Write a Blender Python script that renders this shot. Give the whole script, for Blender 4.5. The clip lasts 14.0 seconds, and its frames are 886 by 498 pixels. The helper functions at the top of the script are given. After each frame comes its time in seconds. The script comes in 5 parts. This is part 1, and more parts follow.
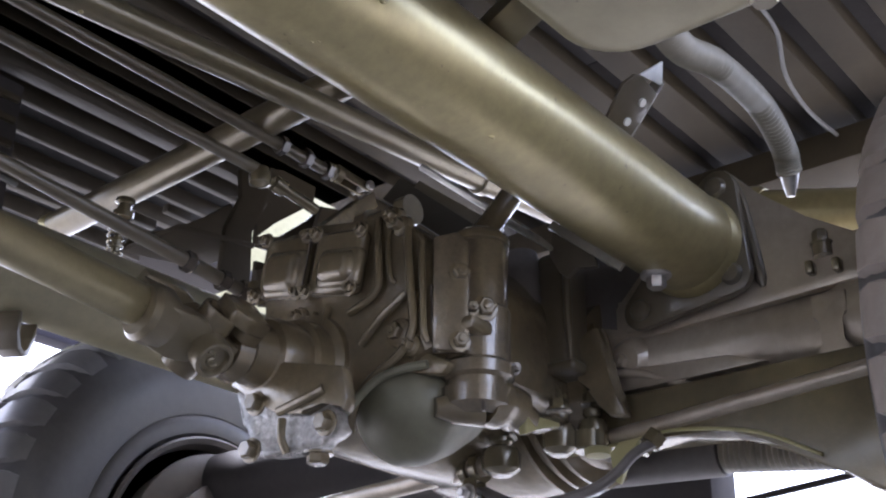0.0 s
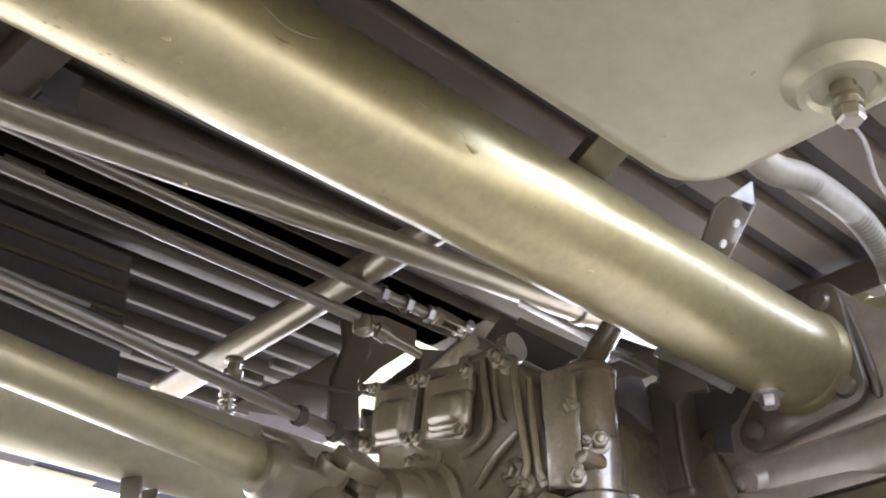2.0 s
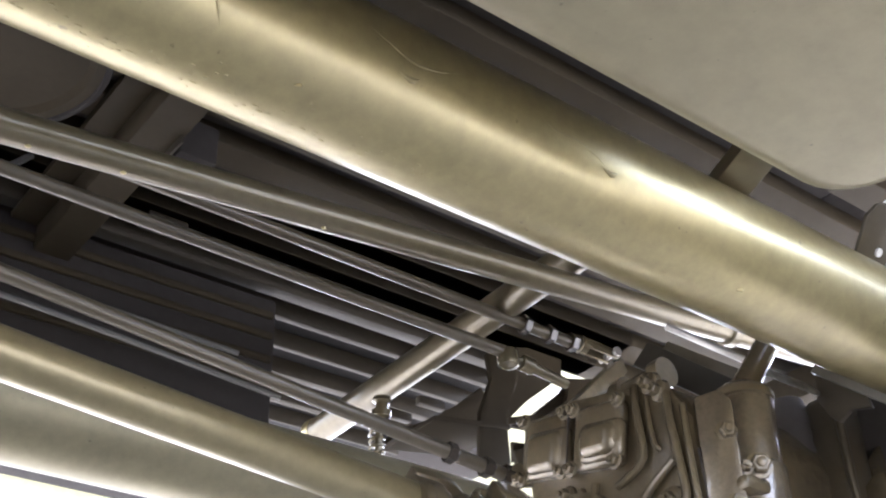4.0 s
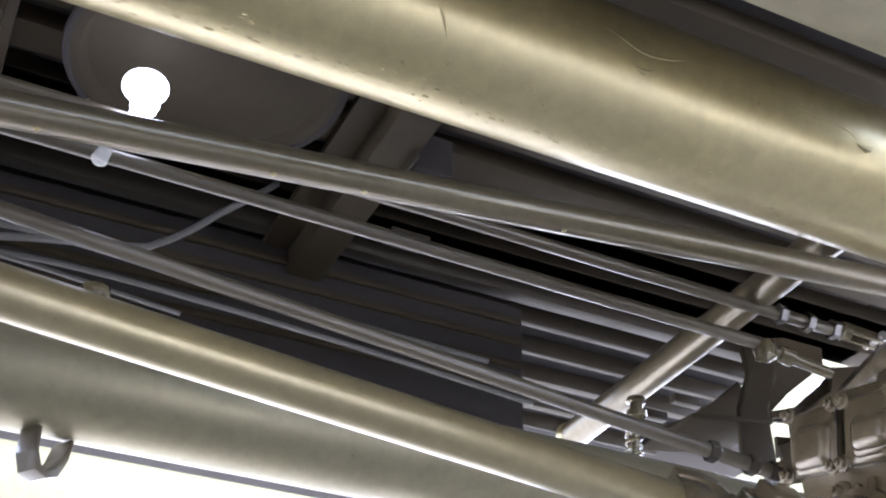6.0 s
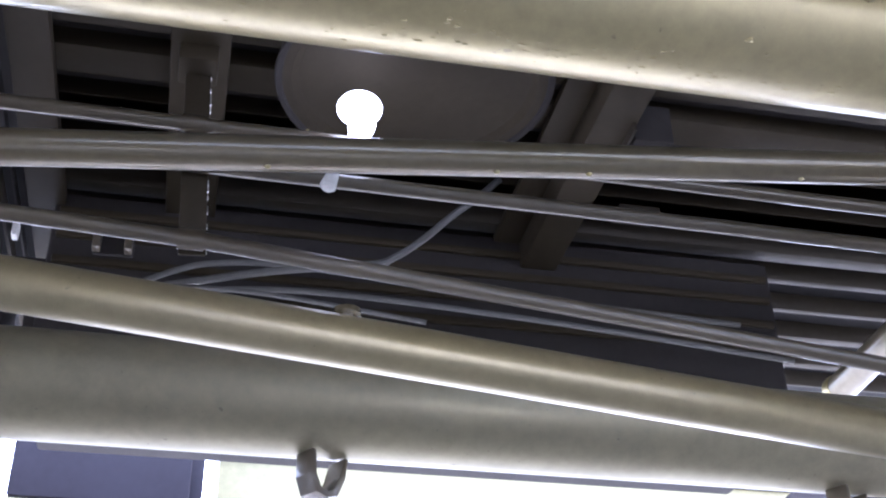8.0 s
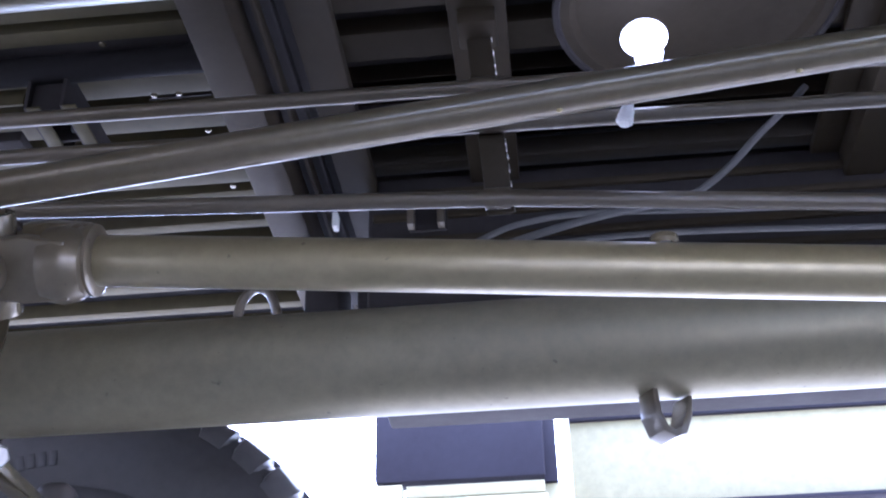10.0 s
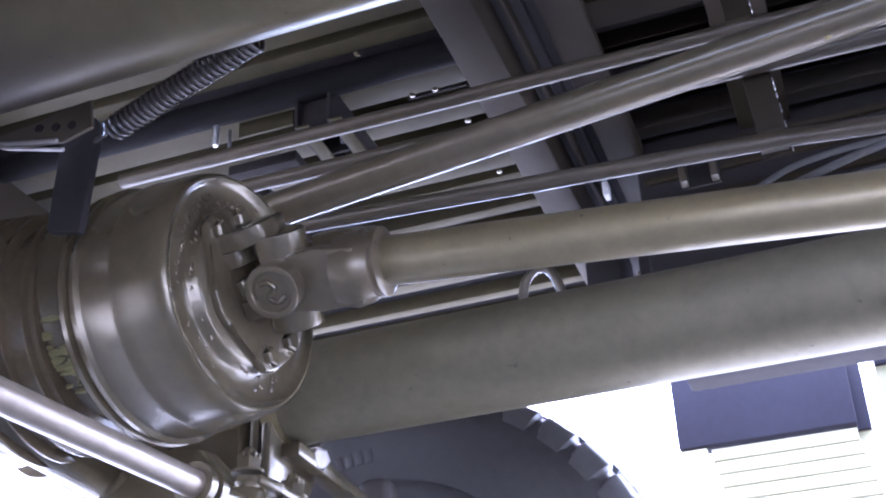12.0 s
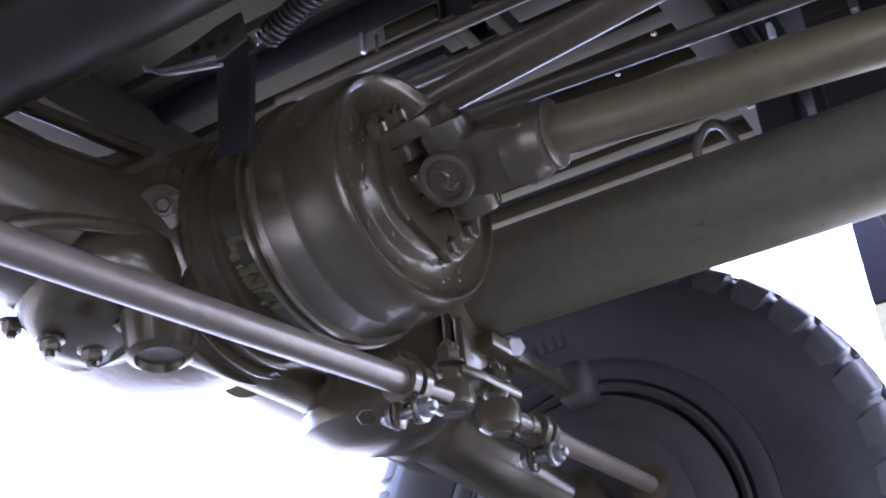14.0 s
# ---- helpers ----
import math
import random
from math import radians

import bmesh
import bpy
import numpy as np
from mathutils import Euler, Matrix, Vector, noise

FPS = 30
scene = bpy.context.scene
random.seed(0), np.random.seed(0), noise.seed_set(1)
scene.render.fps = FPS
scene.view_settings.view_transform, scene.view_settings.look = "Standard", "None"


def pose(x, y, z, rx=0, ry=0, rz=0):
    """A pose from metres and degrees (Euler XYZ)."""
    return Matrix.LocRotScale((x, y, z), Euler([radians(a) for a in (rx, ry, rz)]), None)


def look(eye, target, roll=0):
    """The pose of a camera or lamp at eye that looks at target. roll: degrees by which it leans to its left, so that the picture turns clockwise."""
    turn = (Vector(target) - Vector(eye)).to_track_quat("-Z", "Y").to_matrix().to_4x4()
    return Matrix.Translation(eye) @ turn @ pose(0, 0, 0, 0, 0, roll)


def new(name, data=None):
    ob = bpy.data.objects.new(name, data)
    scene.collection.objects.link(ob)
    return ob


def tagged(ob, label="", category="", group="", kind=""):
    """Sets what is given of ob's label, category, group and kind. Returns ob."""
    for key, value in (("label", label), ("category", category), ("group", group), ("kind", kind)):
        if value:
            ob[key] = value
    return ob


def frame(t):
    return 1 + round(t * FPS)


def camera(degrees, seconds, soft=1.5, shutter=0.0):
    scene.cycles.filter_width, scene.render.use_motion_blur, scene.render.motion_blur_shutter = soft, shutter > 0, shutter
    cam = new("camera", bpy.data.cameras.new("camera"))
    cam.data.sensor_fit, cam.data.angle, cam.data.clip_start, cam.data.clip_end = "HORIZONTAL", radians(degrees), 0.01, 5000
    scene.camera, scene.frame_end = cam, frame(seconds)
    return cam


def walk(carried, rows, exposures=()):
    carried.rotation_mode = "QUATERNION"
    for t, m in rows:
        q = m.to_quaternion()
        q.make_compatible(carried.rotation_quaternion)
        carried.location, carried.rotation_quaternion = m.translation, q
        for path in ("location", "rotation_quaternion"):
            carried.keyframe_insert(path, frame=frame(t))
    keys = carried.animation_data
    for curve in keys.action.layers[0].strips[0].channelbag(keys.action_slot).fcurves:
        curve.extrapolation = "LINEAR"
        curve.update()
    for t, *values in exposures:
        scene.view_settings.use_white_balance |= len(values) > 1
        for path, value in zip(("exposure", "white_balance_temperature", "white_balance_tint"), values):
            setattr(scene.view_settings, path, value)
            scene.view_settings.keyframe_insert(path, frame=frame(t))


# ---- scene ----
# Under a parked lorry: x runs along it, y across it, z up from the ground; the camera turns almost where it lies.
cam = camera(40.3, 14.0, 2.1)
PATH = [
    (0.0, pose(0.042, -0.035, 0.242, 114.81, -0.39, -51.11)),
    (0.5, pose(0.038, -0.035, 0.244, 116.35, 0.44, -49.74)),
    (1.0, pose(0.032, -0.041, 0.245, 117.91, 1.39, -48.78)),
    (1.5, pose(0.029, -0.044, 0.247, 119.48, 1.80, -47.11)),
    (2.0, pose(0.017, -0.043, 0.244, 121.08, 1.63, -45.00)),
    (2.5, pose(0.016, -0.043, 0.241, 122.14, 1.71, -43.13)),
    (2.7, pose(0.006, -0.044, 0.238, 122.37, 1.83, -42.42)),
    (4.8, pose(0.033, -0.022, 0.260, 122.98, 0.95, -33.02)),
    (5.0, pose(0.034, -0.023, 0.256, 123.08, 0.93, -31.57)),
    (5.5, pose(0.029, -0.018, 0.260, 123.00, 0.20, -28.76)),
    (6.0, pose(0.025, -0.015, 0.263, 122.88, -1.09, -25.76)),
    (6.5, pose(0.021, -0.014, 0.266, 122.92, -0.96, -22.67)),
    (7.0, pose(0.012, -0.006, 0.269, 122.82, -0.64, -19.67)),
    (7.5, pose(0.010, 0.000, 0.268, 122.92, -0.15, -16.23)),
    (7.7, pose(0.011, -0.005, 0.271, 122.60, 0.45, -14.47)),
    (9.8, pose(0.024, 0.033, 0.254, 121.50, 0.21, 3.27)),
    (10.0, pose(0.023, 0.035, 0.254, 121.05, 1.15, 5.72)),
    (10.5, pose(0.022, 0.031, 0.249, 120.77, 1.07, 10.61)),
    (11.0, pose(0.020, 0.035, 0.249, 120.68, 0.82, 15.10)),
    (11.5, pose(0.012, 0.041, 0.256, 120.55, 0.88, 17.95)),
    (12.0, pose(0.008, 0.042, 0.255, 120.31, 1.73, 20.79)),
    (12.5, pose(-0.008, 0.048, 0.244, 120.29, 3.11, 23.89)),
    (13.0, pose(-0.020, 0.063, 0.247, 119.03, 3.38, 27.51)),
    (13.5, pose(-0.021, 0.068, 0.245, 117.61, 4.49, 30.20)),
    (14.0, pose(-0.027, 0.069, 0.242, 116.47, 5.48, 31.41)),
]
EXPOSURES = [(0.0, 3.77, 5430, 21), (0.5, 4.74, 5530, 20), (1.0, 4.99, 5630, 18), (2.7, 4.84, 5730, 17), (5.0, 4.74, 5530, 17), (7.7, 4.69, 5080, 23), (10.0, 4.59, 4710, 28), (11.0, 4.64, 4800, 30), (12.5, 4.89, 4800, 31), (13.0, 4.72, 4850, 31), (13.5, 4.29, 4850, 31), (14.0, 3.74, 4900, 31)]
walk(cam, PATH, EXPOSURES)

# ---- daylight ----
world = bpy.data.worlds.new("daylight")
scene.world = world
world.use_nodes = True
sky = world.node_tree.nodes.new("ShaderNodeTexSky")
sky.sky_type, sky.sun_disc = "NISHITA", False
sky.sun_elevation, sky.sun_rotation = radians(70), radians(24)
sky.air_density, sky.dust_density, sky.ozone_density = 1.0, 9.0, 0.6
pale = world.node_tree.nodes.new("ShaderNodeHueSaturation")
pale.inputs["Saturation"].default_value = 0.45
world.node_tree.links.new(sky.outputs[0], pale.inputs["Color"])
world.node_tree.links.new(pale.outputs[0], world.node_tree.nodes["Background"].inputs[0])
world.node_tree.nodes["Background"].inputs[1].default_value = 0.15
sun = new("sun", bpy.data.lights.new("sun", "SUN"))
sun.data.energy, sun.data.angle, sun.data.color = 1.3, radians(12), (1.0, 0.96, 0.9)
sun.matrix_world = look((1.5, 3.4, 10), (0, 0, 0))


# ---- materials ----
def paint(name, colour, rough=0.4, metal=0.0, grime=(0.05, 0.045, 0.035), dirt=0.4, fine=60.0, coarse=6.0, bump=0.15, depth=0.002, coat=0.0, spread=0.12, oil_shade=None, chips=0.0, sheen=0.2):
    """A worn surface: colour varied at two scales, dirt in patches, roughness and relief that follow."""
    m = bpy.data.materials.new(name)
    m.use_nodes = True
    n, ln = m.node_tree.nodes, m.node_tree.links
    bsdf = n["Principled BSDF"]
    geo = n.new("ShaderNodeTexCoord")
    big, small = n.new("ShaderNodeTexNoise"), n.new("ShaderNodeTexNoise")
    for tex, scale, detail in ((big, coarse, 3), (small, fine, 8)):
        tex.inputs["Scale"].default_value, tex.inputs["Detail"].default_value, tex.inputs["Roughness"].default_value = scale, detail, 0.65
        ln.new(geo.outputs["Object"], tex.inputs["Vector"])
    tone = n.new("ShaderNodeMapRange")
    tone.inputs[1].default_value, tone.inputs[2].default_value = 0.3, 0.7
    tone.inputs[3].default_value, tone.inputs[4].default_value = 1 - spread, 1 + spread
    ln.new(small.outputs[0], tone.inputs[0])
    base = n.new("ShaderNodeVectorMath")
    base.operation = "SCALE"
    base.inputs[0].default_value = colour
    ln.new(tone.outputs[0], base.inputs["Scale"])
    mask = n.new("ShaderNodeMapRange")
    mask.inputs[1].default_value, mask.inputs[2].default_value = 0.3, 0.9
    mask.inputs[3].default_value, mask.inputs[4].default_value = 0.0, dirt
    ln.new(big.outputs[0], mask.inputs[0])
    mix = n.new("ShaderNodeMix")
    mix.data_type = "RGBA"
    mix.inputs["B"].default_value = (*grime, 1)
    ln.new(mask.outputs[0], mix.inputs["Factor"])
    ln.new(base.outputs[0], mix.inputs["A"])
    skin = mix.outputs["Result"]
    if chips:
        # pinhead chips and dust nibs in the paint
        nib, cut, chip = n.new("ShaderNodeTexNoise"), n.new("ShaderNodeMapRange"), n.new("ShaderNodeMix")
        nib.inputs["Scale"].default_value, nib.inputs["Detail"].default_value = 75, 4
        ln.new(geo.outputs["Object"], nib.inputs["Vector"])
        cut.inputs[1].default_value, cut.inputs[2].default_value = 0.70, 0.76
        cut.inputs[3].default_value, cut.inputs[4].default_value = 0.0, chips
        ln.new(nib.outputs[0], cut.inputs[0])
        chip.data_type = "RGBA"
        chip.inputs["B"].default_value = (0.07, 0.055, 0.04, 1)
        ln.new(cut.outputs[0], chip.inputs["Factor"])
        ln.new(skin, chip.inputs["A"])
        skin = chip.outputs["Result"]
    if oil_shade:
        # shade at one end put into the colour along with oil, with a ragged front
        far, near, colour2 = oil_shade
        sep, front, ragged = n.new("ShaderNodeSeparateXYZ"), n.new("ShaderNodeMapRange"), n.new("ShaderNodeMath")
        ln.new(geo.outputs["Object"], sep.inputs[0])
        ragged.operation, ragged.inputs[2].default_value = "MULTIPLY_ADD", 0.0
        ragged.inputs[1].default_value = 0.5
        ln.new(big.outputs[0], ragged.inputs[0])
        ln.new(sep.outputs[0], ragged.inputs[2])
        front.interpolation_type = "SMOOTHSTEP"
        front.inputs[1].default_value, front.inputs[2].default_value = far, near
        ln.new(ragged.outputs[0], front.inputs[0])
        shade_mix = n.new("ShaderNodeMix")
        shade_mix.data_type = "RGBA"
        shade_mix.inputs["A"].default_value = (*colour2, 1)
        ln.new(front.outputs[0], shade_mix.inputs["Factor"])
        ln.new(skin, shade_mix.inputs["B"])
        skin = shade_mix.outputs["Result"]
        film = n.new("ShaderNodeMapRange")
        film.inputs[3].default_value, film.inputs[4].default_value = 0.2, coat
        ln.new(front.outputs[0], film.inputs[0])
        ln.new(film.outputs[0], bsdf.inputs["Coat Weight"])
    ln.new(skin, bsdf.inputs["Base Color"])
    gloss = n.new("ShaderNodeMapRange")
    gloss.inputs[1].default_value, gloss.inputs[2].default_value = 0.3, 0.75
    gloss.inputs[3].default_value, gloss.inputs[4].default_value = (rough - 0.08, min(0.265, rough + 0.04)) if rough < 0.25 else (max(0.285, rough - 0.06), min(1.0, rough + 0.14))
    ln.new(big.outputs[0], gloss.inputs[0])
    ln.new(gloss.outputs[0], bsdf.inputs["Roughness"])
    rel = n.new("ShaderNodeBump")
    rel.inputs["Strength"].default_value, rel.inputs["Distance"].default_value = bump, depth
    ln.new(small.outputs[0], rel.inputs["Height"])
    ln.new(rel.outputs[0], bsdf.inputs["Normal"])
    bsdf.inputs["Metallic"].default_value = metal
    bsdf.inputs["Coat Weight"].default_value = coat
    bsdf.inputs["Coat Roughness"].default_value = sheen
    return m


KHAKI = paint("khaki_paint", (0.44, 0.37, 0.168), 0.34, 0.66, (0.27, 0.225, 0.15), 0.4, 55, 2, 0.12, 0.0008, chips=0.7, coat=0.6, sheen=0.25)
# rear end darkened for the light it lacks, together with some oil
KHAKI_OIL_SHADE = paint("khaki_paint_oil_shade", (0.44, 0.37, 0.168), 0.34, 0.66, (0.27, 0.225, 0.15), 0.4, 55, 2, 0.12, 0.0008, chips=0.5, oil_shade=(0.95, 1.6, (0.044, 0.034, 0.019)), coat=0.6, sheen=0.25)
KHAKI_SHAFT = paint("khaki_shaft_paint", (0.31, 0.263, 0.137), 0.36, 0.5, (0.2, 0.165, 0.11), 0.5, 55, 3, 0.12, 0.0008, chips=0.6, coat=0.3, sheen=0.18)
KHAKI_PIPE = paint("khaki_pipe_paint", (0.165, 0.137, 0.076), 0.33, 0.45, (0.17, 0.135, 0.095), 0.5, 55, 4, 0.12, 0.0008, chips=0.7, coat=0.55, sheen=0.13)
KHAKI_FAR = paint("khaki_paint_dusty", (0.27, 0.239, 0.143), 0.4, 0.4, (0.16, 0.14, 0.1), 0.45, 50, 2, 0.12, 0.0008, chips=0.6)
KHAKI_FLAT = paint("khaki_tank_paint", (0.275, 0.24, 0.138), 0.42, 0.35, (0.2, 0.165, 0.12), 0.4, 30, 2.5, 0.1, 0.001, chips=0.6)
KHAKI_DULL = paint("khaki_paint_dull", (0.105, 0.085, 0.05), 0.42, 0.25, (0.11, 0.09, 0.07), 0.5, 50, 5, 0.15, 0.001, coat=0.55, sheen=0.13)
OILY = paint("oily_brown_casting", (0.19, 0.15, 0.083), 0.22, 0.3, (0.085, 0.066, 0.046), 0.7, 70, 12, 0.55, 0.003, 0.6, sheen=0.18)
HOUSING = paint("dull_brown_axle_paint", (0.4, 0.338, 0.25), 0.3, 0.35, (0.16, 0.13, 0.095), 0.6, 50, 7, 0.25, 0.0012, 0.5)
OLIVE = paint("dusty_olive_casting", (0.15, 0.142, 0.09), 0.5, 0.1, (0.10, 0.085, 0.055), 0.6, 45, 7, 0.4, 0.002)
WETPLATE = paint("wet_brown_casting", (0.2, 0.16, 0.1), 0.16, 0.35, (0.09, 0.07, 0.05), 0.7, 120, 30, 0.5, 0.0025, 1.0, 0.25, sheen=0.1)
YELLOWED = paint("yellow_grime_and_rim_light", (0.36, 0.33, 0.14), 0.5, 0.0, (0.15, 0.12, 0.06), 0.7, 80, 20, 0.5, 0.002)
CAST = paint("oily_olive_casting", (0.19, 0.157, 0.086), 0.24, 0.4, (0.085, 0.07, 0.05), 0.5, 60, 6, 0.35, 0.0015, 0.8)
GREASE = paint("dark_grease", (0.07, 0.058, 0.045), 0.2, 0.0, (0.03, 0.025, 0.02), 0.5, 90, 20, 0.5, 0.002, 0.8)
WETALU = paint("wet_bare_alloy", (0.58, 0.54, 0.48), 0.2, 0.35, (0.10, 0.085, 0.06), 0.9, 110, 34, 1.0, 0.02, 0.8, 0.3)
STEEL = paint("bright_steel", (0.55, 0.53, 0.5), 0.3, 0.9, (0.2, 0.17, 0.14), 0.3, 80, 10, 0.1, 0.0005)
# bed colours far below khaki paint: the shade under the lorry is in them
BED = paint("bed_underside_shaded", (0.044, 0.034, 0.019), 0.62, 0.0, (0.03, 0.026, 0.021), 0.6, 40, 5, 0.15, 0.001)
BED_LIGHT = paint("bed_boards_shaded", (0.04, 0.033, 0.023), 0.5, 0.0, (0.045, 0.04, 0.03), 0.5, 40, 5, 0.15, 0.001)
BOARD = paint("pale_bed_boards", (0.07, 0.06, 0.029), 0.55, 0.0, (0.07, 0.06, 0.045), 0.5, 35, 4, 0.2, 0.001, chips=0.5)
# black of the rail tube, and of the shade in the far floor gaps
TUBE_GAP_BLACK = paint("black_tube_and_gap_shade", (0.012, 0.011, 0.011), 0.8, 0.0, (0.02, 0.018, 0.016), 0.4, 60, 8, 0.1, 0.001)
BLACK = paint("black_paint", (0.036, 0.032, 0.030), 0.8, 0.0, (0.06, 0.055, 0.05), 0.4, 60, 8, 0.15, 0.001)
RUBBER = paint("tyre_rubber", (0.08, 0.076, 0.074), 0.42, 0.0, (0.075, 0.07, 0.068), 0.45, 50, 6, 0.25, 0.001)
# lugs paler than the tyre: their glossy sky reflection is put into the grey
TREAD = paint("lightened_tread_rubber", (0.15, 0.143, 0.137), 0.27, 0.0, (0.06, 0.058, 0.056), 0.6, 40, 9, 0.25, 0.001)
MUD = paint("dried_mud_on_tread", (0.3, 0.25, 0.21), 0.75, 0.0, (0.16, 0.135, 0.11), 0.7, 45, 7, 0.6, 0.003)
BOOT = paint("old_rubber", (0.11, 0.097, 0.085), 0.5, 0.0, (0.07, 0.06, 0.05), 0.5, 60, 8, 0.2, 0.001)
HOSE = paint("grey_hose", (0.26, 0.235, 0.18), 0.45, 0.0, (0.08, 0.075, 0.065), 0.4, 60, 8, 0.15, 0.001)
CABLE = paint("grey_cable", (0.12, 0.115, 0.105), 0.55, 0.0, (0.1, 0.1, 0.09), 0.4, 60, 8, 0.1, 0.0005)
WHITE = paint("white_plastic", (0.75, 0.74, 0.70), 0.4, 0.0, (0.5, 0.48, 0.42), 0.2, 60, 8, 0.05, 0.0005)
CREAM = paint("cream_render", (0.23, 0.212, 0.115), 0.8, 0.0, (0.19, 0.175, 0.095), 0.3, 20, 1, 0.3, 0.004)
DARKBOX = paint("dark_painted_panel", (0.014, 0.012, 0.016), 0.7, 0.0, (0.04, 0.04, 0.05), 0.3, 30, 3, 0.1, 0.001)
WALL = paint("old_plaster", (0.16, 0.15, 0.13), 0.85, 0.0, (0.1, 0.095, 0.085), 0.5, 15, 1, 0.4, 0.004)
CONCRETE = paint("worn_concrete", (0.122, 0.12, 0.113), 0.85, 0.0, (0.09, 0.086, 0.076), 0.6, 12, 0.7, 0.4, 0.004)


for dull in (BED, BED_LIGHT, BLACK, DARKBOX, TUBE_GAP_BLACK, BOARD):
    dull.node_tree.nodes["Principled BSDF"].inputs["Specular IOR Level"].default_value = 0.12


def lamp_glass():
    m = bpy.data.materials.new("lit_bulb")
    m.use_nodes = True
    e = m.node_tree.nodes["Principled BSDF"]
    e.inputs["Emission Color"].default_value, e.inputs["Emission Strength"].default_value = (0.95, 0.93, 1.0, 1), 0.45
    return m


BULB = lamp_glass()
BRIGHT = paint("polished_screw", (0.9, 0.9, 0.92), 0.3, 1.0, (0.7, 0.7, 0.7), 0.1, 60, 8, 0.0, 0.0)


# ---- mesh tools ----
def thing(name, label, category, at=(0, 0, 0), group="", kind=""):
    ob = new(name)
    ob.empty_display_size = 0.05
    ob.location = at
    return tagged(ob, label, category, group, kind)


def place(ob):
    """The world position of an object, from the positions down its line of parents."""
    v = Vector(ob.location)
    return v if ob.parent is None else v + place(ob.parent)


def finish(bm, name, material, sharp=35):
    bmesh.ops.recalc_face_normals(bm, faces=bm.faces)
    me = bpy.data.meshes.new(name)
    bm.to_mesh(me)
    bm.free()
    for p in me.polygons:
        p.use_smooth = True
    me.set_sharp_from_angle(angle=radians(sharp))
    me.materials.append(material)
    return me


def part(name, bm, material, parent, label="", sharp=35):
    """Links a bmesh given in world metres as one mesh under a thing or a part."""
    o = place(parent)
    for v in bm.verts:
        v.co -= o
    ob = new(name, finish(bm, name, material, sharp))
    ob.parent = parent
    return tagged(ob, label)


def solid(name, bm, material, label, category, group="", kind="", sharp=35):
    """Links a bmesh as a thing of its own."""
    return tagged(new(name, finish(bm, name, material, sharp)), label, category, group, kind)


def basis(axis):
    a = Vector(axis).normalized()
    u = a.cross(Vector((0, 0, 1)))
    if u.length < 0.05:
        u = Vector((1, 0, 0))
    u.normalize()
    return a, u, a.cross(u).normalized()


def rings(bm, loops, close=True):
    for la, lb in zip(loops, loops[1:]):
        k = len(la)
        for i in range(k):
            bm.faces.new((la[i], la[(i + 1) % k], lb[(i + 1) % k], lb[i]))
    if close:
        bm.faces.new(loops[0][::-1])
        bm.faces.new(loops[-1])


def lathe(bm, origin, axis, profile, seg=32, close=True):
    """Turns (distance along the axis, radius) pairs about an axis."""
    a, u, v = basis(axis)
    o = Vector(origin)
    loops = []
    for s, r in profile:
        loops.append([bm.verts.new(o + a * s + (u * math.cos(2 * math.pi * i / seg) + v * math.sin(2 * math.pi * i / seg)) * max(r, 0.0004)) for i in range(seg)])
    rings(bm, loops, close)
    return bm


def sweep(bm, pts, radius, seg=12, close=True):
    """A round bar along points; radius may be one number or one for each point."""
    pts = [Vector(p) for p in pts]
    rad = [radius] * len(pts) if isinstance(radius, (int, float)) else radius
    tang = [(pts[min(i + 1, len(pts) - 1)] - pts[max(i - 1, 0)]).normalized() for i in range(len(pts))]
    _, u, _ = basis(tang[0])
    loops = []
    for p, t, r in zip(pts, tang, rad):
        u = (u - t * u.dot(t)).normalized()
        w = t.cross(u)
        loops.append([bm.verts.new(p + (u * math.cos(2 * math.pi * i / seg) + w * math.sin(2 * math.pi * i / seg)) * r) for i in range(seg)])
    rings(bm, loops, close)
    return bm


def smooth_line(pts, steps=8):
    """A Catmull-Rom line through points."""
    p = [Vector(q) for q in pts]
    p = [p[0] * 2 - p[1]] + p + [p[-1] * 2 - p[-2]]
    out = []
    for i in range(1, len(p) - 2):
        for k in range(steps):
            t = k / steps
            a, b, c, d = p[i - 1], p[i], p[i + 1], p[i + 2]
            out.append(0.5 * (2 * b + (c - a) * t + (2 * a - 5 * b + 4 * c - d) * t * t + (3 * b - a - 3 * c + d) * t ** 3))
    out.append(p[-2])
    return out


def block(bm, centre, size, bevel=0.004, turn=None, seg=2):
    """A box with rounded edges; turn: a rotation matrix."""
    m = Matrix.Translation(centre) @ (turn.to_4x4() if turn else Matrix()) @ Matrix.Diagonal((*size, 1))
    made = bmesh.ops.create_cube(bm, size=1, matrix=m)["verts"]
    if bevel:
        edges = list({e for v in made for e in v.link_edges})
        bmesh.ops.bevel(bm, geom=edges, offset=min(bevel, min(size) * 0.45), segments=seg, affect="EDGES", profile=0.5)
    return bm


def bar(bm, p, q, width, thick, up=(0, 0, 1), bevel=0.002):
    """A flat bar from p to q, thick along up."""
    p, q = Vector(p), Vector(q)
    x = (q - p).normalized()
    y = Vector(up).cross(x).normalized()
    z = x.cross(y)
    turn = Matrix((x, y, z)).transposed()
    return block(bm, (p + q) / 2, ((q - p).length, width, thick), bevel, turn)


